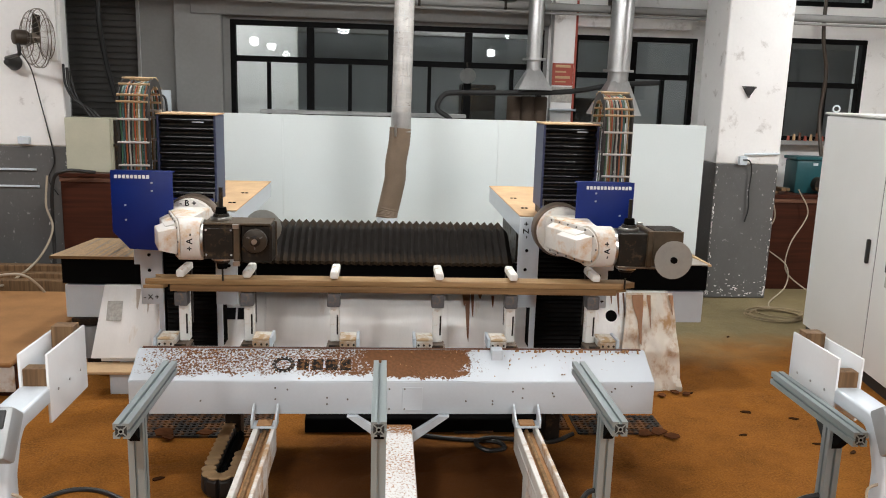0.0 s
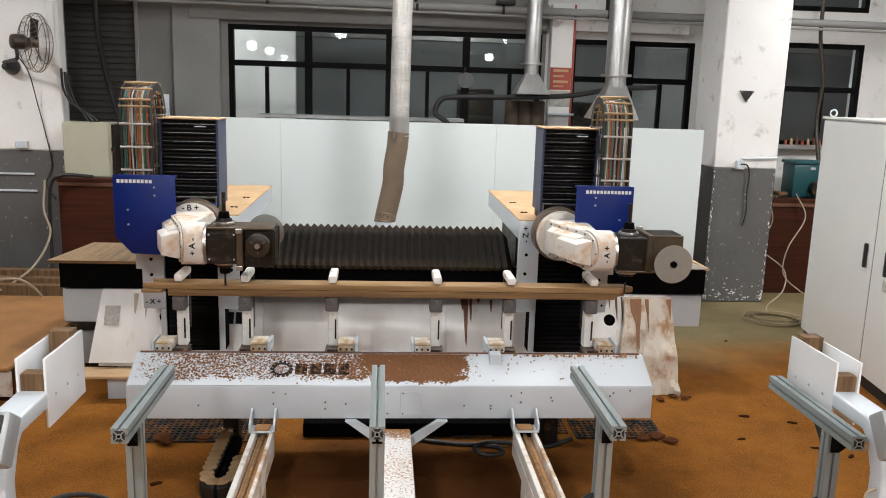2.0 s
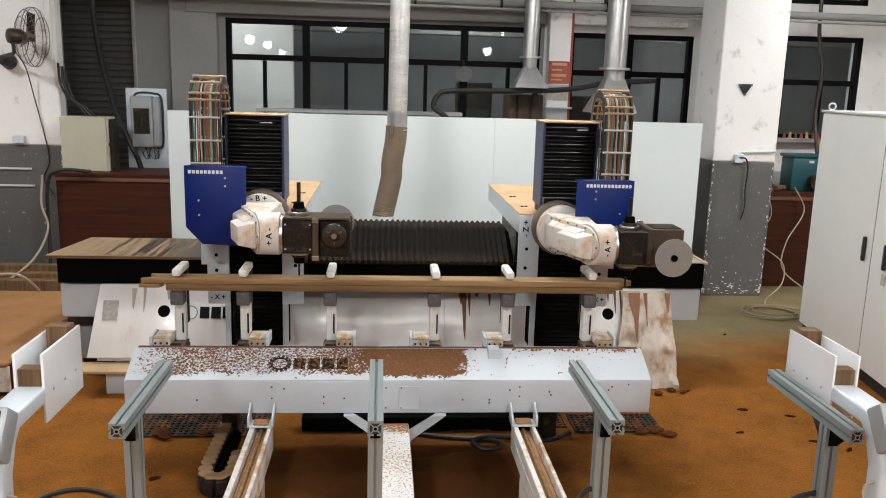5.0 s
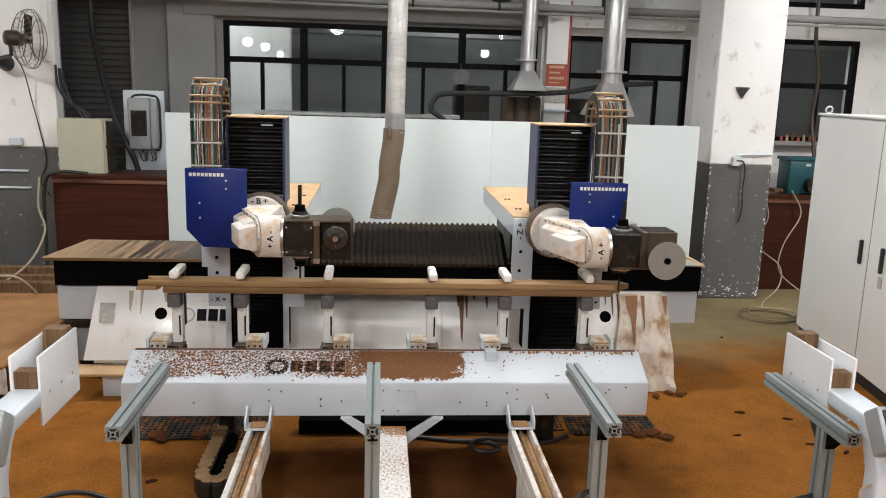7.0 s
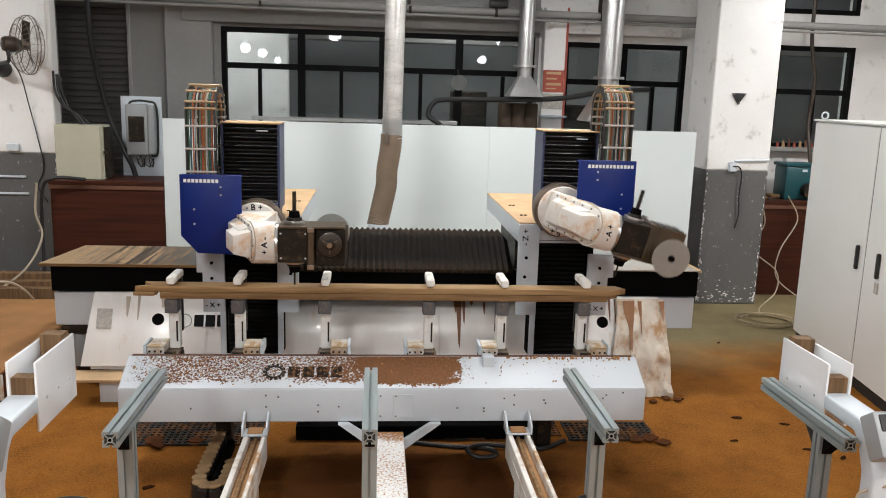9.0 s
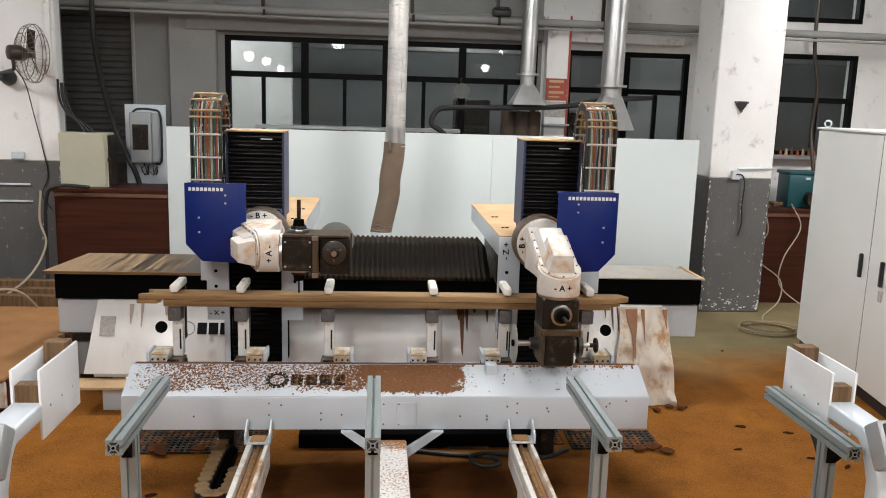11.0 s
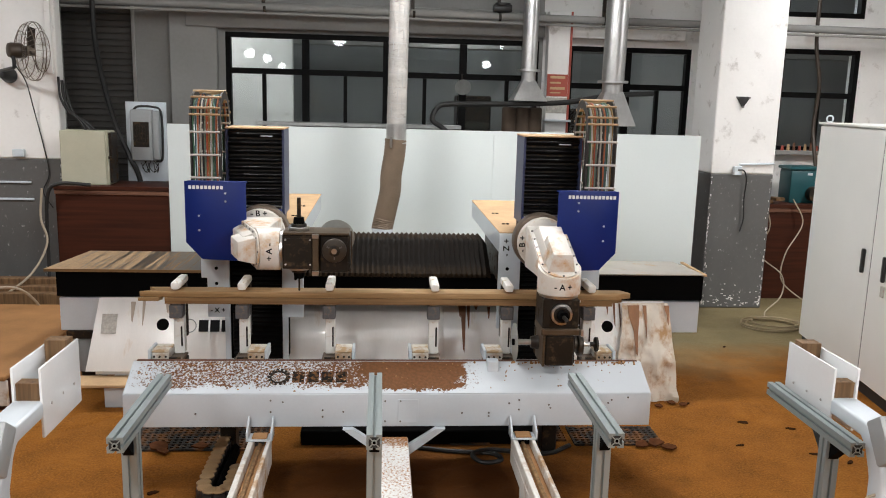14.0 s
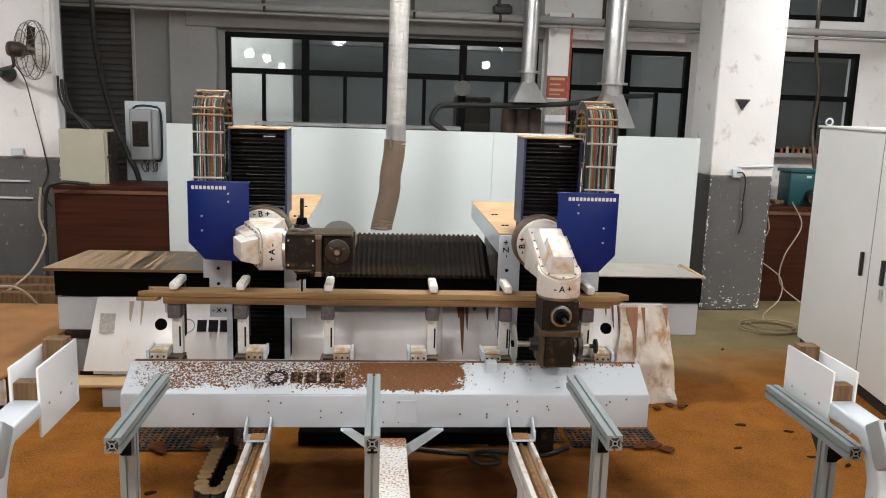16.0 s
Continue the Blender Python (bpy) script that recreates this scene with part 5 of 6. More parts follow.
    letters("axis_letter", texts["z"], 0.058, M_INK, u, Matrix.Translation((o * (-W - 0.09), -0.0315, 1.31)) @ (pose(0, 0, 0, 0, -90, 0) @ FACING), 0.001)
    # rearward arm with its dusty top
    part("arm_body", xb(-W - 0.135, W, 0.012, 1.75, 1.262, 1.402, bevel=0.004), M_WHITE, u)
    part("arm_top", xb(-W - 0.138, W, 0.0, 1.76, 1.4025, 1.412, bevel=0.002), M_PLY, u, "arm top covered in sawdust")
    for a, y in ((-W - 0.06, 0.9), (-W - 0.03, 0.9), (-W - 0.06, 0.35), (-W - 0.03, 0.35)):
        part("bolt", cy((o * a, y, 1.412), (o * a, y, 1.418), 0.012, 10), M_SKIRT, u)
    # black blocks added to fill the dark void under the arm
    part("void_block", xb(-W - 0.08, W + 0.1, 0.45, 1.2, 0.97, 1.26, bevel=0.004), M_MOTOR, u)
    part("saddle", xb(-W - 0.06, W + 0.05, 0.02, 0.44, 0.75, 1.26, bevel=0.004), M_SKIRT, u)
    part("saddle_apron", xb(-W - 0.02, W + 0.02, 0.06, 0.2, 0.40, 0.749, bevel=0.004), M_SKIRT, u)

    # slide with the blue cover
    z0 = 1.384
    slide = part("slide", bx(-W + 0.004, W - 0.004, -0.10, -0.035, -0.16, 0.145, 0.004), M_BLUE, u, "dark blue vertical slide", at=pose(0, 0, z0))
    for k in range(4):
        part("bolt", cy((-0.13 + 0.087 * k, -0.106, 0.128), (-0.13 + 0.087 * k, -0.1, 0.128), 0.008, 8), M_BOLT_W, slide)
    cover = [(0.0, 0.368), (0.388, 0.368), (0.388, -0.03), (0.285, -0.142), (0.06, -0.15), (0.0, -0.10)]
    part("cover_plate", prism([(o * (a + cover_x), b) for a, b in cover], "y", -0.422, -0.408, bevel=0.003), M_BLUE, slide, "deep blue cover plate")
    part("cover_return", xb(0.005 + cover_x, 0.383 + cover_x, -0.407, -0.34, 0.352, 0.364, bevel=0.002), M_BLUE, slide)
    part("cover_return", xb(0.376 + cover_x, 0.388 + cover_x, -0.407, -0.34, -0.03, 0.351, bevel=0.002), M_BLUE, slide)
    part("cover_bracket", xb(0.02, 0.10, -0.407, -0.101, -0.06, 0.12, bevel=0.004), M_BLUE, slide)
    for a, b in ((0.13, 0.292), (0.13, 0.24), (0.30, 0.145), (0.30, 0.05)):
        part("screw", cy((o * (a + cover_x), -0.428, b), (o * (a + cover_x), -0.422, b), 0.007, 8), M_BOLT_W, slide)
    a0, a1 = sorted((o * (word_blocks[0] + cover_x), o * (word_blocks[1] + cover_x)))
    k = word_blocks[2]
    step = (a1 - a0) / k
    for i in range(k):              # maker's word as plain light shapes
        l_, r_ = a0 + step * i + 0.002, a0 + step * (i + 1) - 0.002
        part("word_bar", bx(l_ + 0.001, r_ - 0.002, -0.4242, -0.4222, 0.318, 0.340, 0.0), M_INK_WHITE, slide)

    # swivel arm, built with its tool axis along +X
    arm = part("swivel_arm", prism([(-0.125, 0.50), (-0.108, 0.42), (0.048, 0.0), (0.13, 0.0), (0.13, 0.13), (0.155, 0.50)], "z", -0.122, 0.122, bevel=0.014), M_ARM, u, "dusty white swivel arm", at=pose(b_x, -0.77, z0))
    part("disc_ring", cy((0, 0.555, 0), (0, 0.67, 0), 0.187, 48, bevel=0.008), M_RING, arm, "brown dusty rotary ring")
    part("disc", cy((0, 0.49, 0), (0, 0.554, 0), 0.170, 48, bevel=0.006), M_ARM, arm)
    along = Vector((0.05 + 0.155, -0.135 - 0.42, 0)).normalized()
    norm = Vector((along.y, -along.x, 0))
    mid = Vector((-0.0025, 0.1425, 0))
    wrist = cy((-0.12, 0, 0), (0.205, 0, 0), 0.129, 56, bevel=0.008)
    cut = bmesh.ops.bisect_plane(wrist, geom=wrist.verts[:] + wrist.edges[:] + wrist.faces[:], plane_co=mid, plane_no=norm, clear_outer=True)
    bmesh.ops.holes_fill(wrist, edges=[e for e in wrist.edges if e.is_boundary], sides=0)
    part("wrist", wrist, M_ARM, arm, "round white wrist cut on a slant")
    part("wrist_flange", cy((0.206, 0, 0), (0.222, 0, 0), 0.118, 32), M_STEEL, arm, "steel wrist flange")
    m = Matrix((( along.x, 0, norm.x, mid.x + norm.x * 0.002), (along.y, 0, norm.y, mid.y + norm.y * 0.002), (0, 1, 0, 0), (0, 0, 0, 1)))
    rim = [(-0.275, -0.116), (0.152, -0.116)]
    rim += [(0.152 + 0.128 * math.sin(f), -0.116 * math.cos(f)) for f in [math.pi * k / 18 for k in range(1, 18)]]
    rim += [(0.152, 0.116), (-0.275, 0.116)]
    part("cover_base", prism(rim, "z", 0.0, 0.010, bevel=0.003), M_ARM, arm, at=m)
    part("cover_box", sloped(m @ pose(0, 0, 0.010), -0.245, 0.14, -0.098, 0.094, 0.058, 0.025), M_ARM, arm, "raised cover box")
    part("cover_box", sloped(m @ pose(0, 0, 0.012), -0.05, 0.232, -0.084, 0.078, 0.105, 0.024), M_ARM, arm, "raised cover box")
    spots = [(-0.255 + 0.1 * k, v) for k in range(5) for v in (-0.104, 0.104)]
    spots += [(0.152 + 0.12 * math.sin(f), -0.108 * math.cos(f)) for f in (0.75, 1.57, 2.39)]
    for a_, v in spots:
        part("screw", cy(m @ Vector((a_, v, 0.0095)), m @ Vector((a_, v, 0.015)), 0.0065, 8), M_BOLT, arm)
    up_m = pose(0, 0, 0, 0, -90, 0) @ FACING
    word = letters("axis_letter", texts["a"], 0.050, M_INK, arm, Matrix.Translation((0.148, -0.1298, 0)) @ up_m, 0.001)
    for v in word.data.vertices:        # laid round the wrist
        v.co.z -= 0.129 - math.sqrt(0.129 ** 2 - min(abs(v.co.x), 0.12) ** 2)
    letters("axis_letter", texts["b"], 0.055, M_INK, arm, (Matrix.Translation((0, 0.4885, 0.143)) if s > 0 else Matrix.Translation((0, 0.4885, -0.143)) @ pose(0, 0, 0, 0, 180, 0)) @ FACING, 0.001)

    # spindle head, its axis along +X
    head = part("spindle_head", bx(0.223, 0.405, -0.108, 0.108, -0.104, 0.104, 0.006), M_MOTOR, u, "dark dusty spindle head with saw and cutters", at=pose(b_x, -0.77, z0))
    part("cover", bx(0.232, 0.398, -0.113, -0.1085, -0.085, 0.085, 0.002), M_MOTOR, head)
    part("top_plate", bx(0.225, 0.62, -0.11, 0.11, 0.1045, 0.118, 0.003), M_BRONZE, head)
    part("yoke", bx(0.40, 0.44, -0.116, 0.116, -0.125, 0.103, 0.006), M_BRONZE, head)
    part("cutter_box", bx(0.441, 0.625, -0.084, 0.088, -0.126, 0.103, 0.008), M_MOTOR, head)
    part("side_plate", bx(0.43, 0.632, 0.0885, 0.104, -0.12, 0.10, 0.004), M_BRONZE, head, "brown dusty side plate")
    part("chuck_hub", cy((0.535, -0.09, 0.02), (0.535, -0.1335, 0.02), 0.05, 28, bevel=0.004), M_CHUCK, head)
    part("cutter_cover", bx(0.455, 0.612, -0.0895, -0.0845, -0.115, 0.095, 0.002), M_MOTOR, head)
    for x_, z_ in ((0.242, 0.075), (0.388, 0.075), (0.242, -0.075), (0.388, -0.075)):
        part("bolt", cy((x_, -0.118, z_), (x_, -0.113, z_), 0.006, 8), M_BOLT_W, head)
    for z_ in (0.108, -0.118):
        part("clip", bx(0.40, 0.44, -0.133, -0.117, z_ - 0.022, z_ + 0.006, 0.003), M_STEEL, head)
    part("chuck", cy((0.535, -0.134, 0.02), (0.535, -0.165, 0.02), 0.072, 32, bevel=0.006), M_CHUCK, head, "round dark chuck")
    for k in range(3):
        f = math.pi * (0.5 + 2 * k / 3)
        part("chuck_jaw", bx(0.020, 0.052, -0.170, -0.1655, -0.004, 0.004, 0.001), M_BOLT, head, at=Matrix.Translation((0.535, 0, 0.02)) @ Matrix.Rotation(f, 4, "Y"))
    part("chuck_face", cy((0.535, -0.165, 0.02), (0.535, -0.171, 0.02), 0.034, 32, bevel=0.003), M_MOTOR, head)
    part("chuck_stem", cy((0.535, -0.175, 0.02), (0.535, -0.215 if s < 0 else -0.19, 0.02), 0.016, 16), M_STEEL, head)
    if s < 0:
        part("profile_cutter", cy((0.535, -0.215, 0.02), (0.535, -0.25, 0.02), 0.014, 16), M_MOTOR, head)
        part("cutter_disc", cy((0.535, -0.25, 0.02), (0.535, -0.262, 0.02), 0.045, 24), M_MOTOR, head)
    part("saw_arbor", cy((0.525, 0.1045, 0.03), (0.525, 0.15, 0.03), 0.046, 24, r2=0.034), M_DARK, head)
    part("arbor_shaft", cy((0.525, 0.15, 0.03), (0.525, 0.245, 0.03), 0.018, 20), M_STEEL, head)
    blade = cy((0.525, 0.2445, 0.03), (0.525, 0.248, 0.03), 0.117, 64)
    part("saw_blade", blade, M_BLADE, head, "grey circular saw blade")
    part("blade_nut", cy((0.525, 0.2481, 0.03), (0.525, 0.262, 0.03), 0.02, 16), M_SKIRT, head)
    for d, long_, thick in ((1, 0.12 if s > 0 else 0.08, 0.012 if s > 0 else 0.006), (-1, 0.08 if s > 0 else 0.12, 0.006 if s > 0 else 0.012)):
        base = 0.118 if d > 0 else 0.104
        part("spindle_nose", cy((0.312, 0, d * base), (0.312, 0, d * (base + 0.022)), 0.064, 28, bevel=0.004), M_STEEL, head)
        part("spindle_collar", cy((0.312, 0, d * (base + 0.022)), (0.312, 0, d * (base + 0.040)), 0.05, 28, r2=0.045), M_MOTOR, head)
        part("collet_nut", cy((0.312, 0, d * (base + 0.040)), (0.312, 0, d * (base + 0.078)), 0.036, 20, r2=0.03), M_SKIRT, head)
        part("cutter", cy((0.312, 0, d * (base + 0.078)), (0.312, 0, d * (base + 0.078 + long_)), thick, 14), M_DARK, head)

    # cable chain looping over behind the cover
    chain = part("cable_chain", bmesh.new(), M_CHAIN, u, "cable chain carrying coloured cables in a loop", at=pose(o * 0.29, 0, 0))
    path = [(-0.20, 1.30)] + [(-0.20, 1.30 + 0.05 * k) for k in range(1, 17)]
    path += [(-0.035 - 0.165 * math.cos(a), 2.125 + 0.165 * math.sin(a)) for a in [math.pi * k / 14 for k in range(1, 14)]]
    path += [(0.13, 2.10 - 0.05 * k) for k in range(0, 15)]
    side = bmesh.new()
    for x_ in (-0.098, 0.086):
        ring_a, ring_b = [], []
        for i, (y, z) in enumerate(path):
            y2, z2 = path[min(i + 1, len(path) - 1)]
            y1, z1 = path[max(i - 1, 0)]
            t = Vector((y2 - y1, z2 - z1)).normalized()
            n_ = Vector((-t.y, t.x)) * 0.028
            ring_a.append([side.verts.new((x_ + w, y + n_.x, z + n_.y)) for w in (0, 0.012)])
            ring_b.append([side.verts.new((x_ + w, y - n_.x, z - n_.y)) for w in (0, 0.012)])
        for i in range(len(path) - 1):
            a, b, c, d = ring_a[i], ring_a[i + 1], ring_b[i], ring_b[i + 1]
            side.faces.new((a[0], b[0], d[0], c[0]))
            side.faces.new((a[1], c[1], d[1], b[1]))
            side.faces.new((a[0], a[1], b[1], b[0]))
            side.faces.new((c[0], d[0], d[1], c[1]))
    bmesh.ops.recalc_face_normals(side, faces=side.faces)
    side.to_mesh(chain.data)
    side.free()
    dist, last = 0.05, 0.0
    for i, ((y1, z1), (y2, z2)) in enumerate(zip(path, path[1:])):
        last += math.hypot(y2 - y1, z2 - z1)
        while dist <= last:
            t = Vector((y2 - y1, z2 - z1)).normalized()
            n_ = Vector((-t.y, t.x))
            for sgn in (1, -1):
                c = Vector((y2, z2)) + n_ * 0.03 * sgn
                part("crossbar", cy((-0.10, c.x, c.y), (0.10, c.x, c.y), 0.0075, 8), M_BAR if z2 < 2.14 else M_BRASS, chain)
            dist += 0.13 if z2 < 2.1 else 0.065
    colours = ((0.05, 0.12, 0.07), (0.36, 0.085, 0.035), (0.42, 0.41, 0.36), (0.05, 0.11, 0.12), (0.30, 0.18, 0.06), (0.02, 0.02, 0.02), (0.38, 0.11, 0.04), (0.45, 0.46, 0.43), (0.15, 0.20, 0.15), (0.02, 0.018, 0.016))
    for k in range(13):
        cx = -0.078 + 0.0125 * k
        j = random.uniform(-0.012, 0.012)
        pts = [(cx + random.uniform(-0.003, 0.003), y + j, z + (j if 0.0 < z - 2.1 else 0)) for y, z in path[::3]] + [(cx, path[-1][0] + j, path[-1][1])]
        part("cable", tube(pts, 0.0062, 6, steps=3), cable_paint(colours[(k * (3 if s > 0 else 7)) % 10]), chain)
    return u, slide, arm, head, chain


CABLE_PAINTS = {}


def cable_paint(c):
    if c not in CABLE_PAINTS:
        CABLE_PAINTS[c] = surf("cable_jacket", c, 0.5, var=0.2)
    return CABLE_PAINTS[c]


LEFT = unit("machining_unit", -0.846, 1, "white and blue machining unit with a horizontal spindle head", 0.06, {"x": "- X +", "z": "- Z +", "a": "+ A -", "b": "- B +"}, (0.14, 0.365, 9), 0.0, 0.0)
RIGHT = unit("machining_unit", 1.294, -1, "white and blue machining unit with a swivelling spindle head", -0.07, {"x": "- X +", "z": "- Z +", "a": "- A +", "b": "- B +"}, (0.06, 0.372, 13), 0.015, -0.02)

# long bellows between the two units, fold by fold
bel = thing("way_bellows", "long black accordion bellows between the two units", "bellows", (0, 6.1, 0.96))
FOLDS = 38
fm = bmesh.new()
rows_ = []
for x, r in ((-0.040, 0.0), (0.0, 1.0), (0.040, 0.0)):     # one ridge; neighbours run into each other as the bellows close
    rows_.append([fm.verts.new((x, y - 0.030 * r, z + 0.045 * r * up)) for y, z, up in ((-0.14, 0.012, 0.4), (-0.14, 0.035, 0.4), (0.19, 0.215, 1), (0.5, 0.215, 1))])
for p, q in zip(rows_, rows_[1:]):
    for i in range(3):
        fm.faces.new((p[i], q[i], q[i + 1], p[i + 1]))
fold = part("fold", fm, M_BELLOWS, bel)
FOLD_OBS = [fold] + [share(fold, "fold", bel, pose(0, 0, 0)) for _ in range(FOLDS - 1)]
solid("bellows_skirt", bx(-1.08, 1.15, 5.985, 6.05, 0.755, 0.985, 0.002), M_SKIRT, "black rubber strip below the bellows", "rubber strip")


# ---------------------------------------------------------------- foreground
def support(x, top, label):
    sx = thing("profile_stand", label, "stand", (x, 2.9, 0), group="aluminium stands")
    h = 0.03
    shape = [(-h, -h), (-0.006, -h), (-0.006, -h + 0.012), (0.006, -h + 0.012), (0.006, -h), (h, -h), (h, -0.006), (h - 0.012, -0.006), (h - 0.012, 0.006), (h, 0.006), (h, h), (0.006, h), (0.006, h - 0.012), (-0.006, h - 0.012), (-0.006, h), (-h, h), (-h, 0.006), (-h + 0.012, 0.006), (-h + 0.012, -0.006), (-h, -0.006)]
    part("rail", prism([(a, top - h + b) for a, b in shape], "y", 0.0, 0.71), M_ALU, sx, "grooved aluminium profile rail")
    part("end_recess", bx(-0.021, 0.021, -0.001, 0.0, top - h - 0.021, top - h + 0.021, 0), M_ALU_DARK, sx)
    for a in (0, 90, 180, 270):
        m = Matrix.Translation((0, -0.0012, top - h)) @ Matrix.Rotation(radians(a), 4, "Y")
        part("end_web", bx(-0.0025, 0.0025, -0.001, 0.0, 0.008, 0.030, 0), M_ALU, sx, at=m @ pose(0, 0, 0, 0, 45, 0))
    part("end_bore", cy((0, -0.003, top - h), (0, -0.0012, top - h), 0.011, 16), M_ALU, sx)
    part("end_hole", cy((0, -0.0045, top - h), (0, -0.003, top - h), 0.006, 12), M_SKIRT, sx)
    part("post", prism([(a, 0.19 + b) for a, b in shape], "z", 0.0, top - 0.061), M_ALU, sx, "grooved aluminium post")
    part("bracket", prism([(0.075, top - 0.062), (0.155, top - 0.062), (0.155, top - 0.14)], "x", -0.02, 0.02), M_SKIRT, sx, "dark corner bracket")
    part("bracket", prism([(0.225, top - 0.062), (0.305, top - 0.062), (0.225, top - 0.14)], "x", -0.02, 0.02), M_ALU_DARK, sx, "corner bracket")
    part("foot", bx(-0.05, 0.05, 0.13, 0.25, 0, 0.008, 0.002), M_STEEL, sx)


for x, z in ((-0.965, 1.04), (-0.010, 1.046), (0.925, 1.046), (1.903, 1.0)):
    support(x, z, "silver aluminium profile stand with a short rail on top")
solid("black_lever", tube([(1.875, 3.09, 0.63), (1.80, 3.08, 0.62), (1.72, 3.05, 0.60), (1.66, 3.02, 0.565)], 0.012, 8), M_RUBBER, "black clamping lever on the stand", "lever", group="clamping levers")
solid("black_lever", tube([(0.894, 3.09, 0.66), (0.865, 3.08, 0.655), (0.835, 3.05, 0.64), (0.815, 3.02, 0.615)], 0.011, 8), M_RUBBER, "black clamping lever on the stand", "lever", group="clamping levers")


def console(side, x, y, z, label):
    """Two acrylic guards with wood blocks on a bent white arm with a grey button box; side is +1 where the arm bends to +X."""
    c = thing("control_console", label, "console", (x, y, 0), group="control consoles")
    for dx in (0.0, side * 0.105):
        part("guard", prism([(0.0, z - 0.285), (0.40, z - 0.285), (0.40, z), (0.0, z)], "x", dx - 0.006, dx + 0.006, bevel=0.004), M_ACRYL, c, "milky white acrylic guard")
    for k, dy in enumerate((0.08, 0.2, 0.32)):
        part("screw", cy((-side * 0.009, dy, z - 0.17 - 0.004 * k), (-side * 0.006, dy, z - 0.17 - 0.004 * k), 0.006, 8), M_STEEL, c)
    lo, hi = sorted((side * 0.0065, side * 0.0985))
    part("wood_block", bx(lo, hi, 0.01, 0.07, z - 0.165, z - 0.065, 0.002), M_BLOCK, c, "brown wood block")
    part("wood_block", bx(lo, hi, 0.30, 0.37, z - 0.10, z + 0.02, 0.002), M_BLOCK, c, "brown wood block")
    # bent arm reaching back towards the operator
    a0, a1 = sorted((side * -0.004, side * 0.115))
    sections = [((0.36, z - 0.135), (0.36, z - 0.205)), ((0.0, z - 0.135), (0.0, z - 0.205)), ((-0.25, z - 0.14), (-0.225, z - 0.207)), ((-0.33, z - 0.19), (-0.26, z - 0.24)),
                ((-0.395, z - 0.33), (-0.305, z - 0.345)), ((-0.40, 0.6), (-0.31, 0.6)), ((-0.40, 0.0), (-0.31, 0.0))]
    arm_bm = bmesh.new()
    rings = []
    for (ya, za), (yb_, zb) in sections:
        rings.append([arm_bm.verts.new(q) for q in ((a0, ya, za), (a1, ya, za), (a1, yb_, zb), (a0, yb_, zb))])
    for p, q in zip(rings, rings[1:]):
        for k in range(4):
            arm_bm.faces.new((p[k], p[(k + 1) % 4], q[(k + 1) % 4], q[k]))
    arm_bm.faces.new(rings[0][::-1])
    arm_bm.faces.new(rings[-1])
    bmesh.ops.recalc_face_normals(arm_bm, faces=arm_bm.faces)
    bmesh.ops.bevel(arm_bm, geom=arm_bm.edges[:], offset=0.012, segments=3, affect="EDGES", profile=0.5)
    part("arm", arm_bm, M_WHITE, c, "bent white steel arm")
    part("base_plate", bx(a0 - 0.08, a1 + 0.08, -0.55, -0.2, 0.0, 0.012, 0.003), M_WHITE, c)
    box = part("button_box", bx(-0.06, 0.06, -0.05, 0.05, -0.09, 0.09, 0.012, seg=2), M_PANEL_GREY, c, "grey plastic button box", at=pose(side * 0.015, -0.40, z - 0.155, -35, 0, 0))
    part("display", bx(-0.04, 0.04, -0.054, -0.0505, 0.01, 0.075, 0.003), M_RUBBER, box, "small dark display")
    for i in range(2):
        for k in range(2):
            part("key", bx(-0.034 + 0.038 * k, -0.004 + 0.038 * k, -0.056, -0.0505, -0.035 - 0.035 * i, -0.01 - 0.035 * i, 0.003), M_WHITE, box)
    part("cord", tube([(side * 0.05, -0.40, z - 0.36), (-side * 0.03, -0.35, z - 0.42), (-side * 0.02, -0.38, z - 0.5), (side * 0.05, -0.42, z - 0.46)], 0.006, 6), M_CABLE, c)
    return c


console(-1, -1.30, 3.1, 1.24, "white operator console with milky acrylic guards and wood blocks")
console(1, 1.96, 3.2, 1.205, "white operator console with milky acrylic guards and wood blocks")

# ---------------------------------------------------------------- on the floor
def drag_chain():
    d = thing("drag_chain", "floor cable drag chain coated with sawdust", "cable chain", (-0.98, 4.62, 0))
    spine = [(0.0, 0.42 - 0.062 * k) for k in range(10)]
    spine += [(0.075 - 0.075 * math.cos(a), -0.22 - 0.10 * math.sin(a)) for a in [math.pi * k / 5 for k in range(0, 6)]]
    spine += [(0.15, -0.15 + 0.062 * k) for k in range(3)]
    mesh = prism([(-0.042, 0.02), (-0.03, 0.0), (0.03, 0.0), (0.042, 0.02), (0.042, 0.095), (0.02, 0.11), (-0.02, 0.11), (-0.042, 0.095)], "y", -0.03, 0.03, bevel=0.004)
    firstl = None
    for i, (x, y) in enumerate(spine):
        x2, y2 = spine[min(i + 1, len(spine) - 1)]
        x1, y1 = spine[max(i - 1, 0)]
        m = Matrix.Translation((x, y, 0.0)) @ Matrix.Rotation(math.atan2(x1 - x2, y2 - y1), 4, "Z")
        if firstl is None:
            firstl = part("link", mesh, M_CHAIN, d, at=m)
            cap = part("cap", cy((0, 0, 0.111), (0, 0, 0.12), 0.043, 12, bevel=0.003), M_TRACK, firstl, "sawdust-coated round cap")
        else:
            share(cap, "cap", share(firstl, "link", d, m), pose(0, 0, 0))
    part("core_cable", bx(0.048, 0.098, -0.14, 0.40, 0.0, 0.085, 0.02), M_SKIRT, d, "thick black cable beside the chain")


drag_chain()


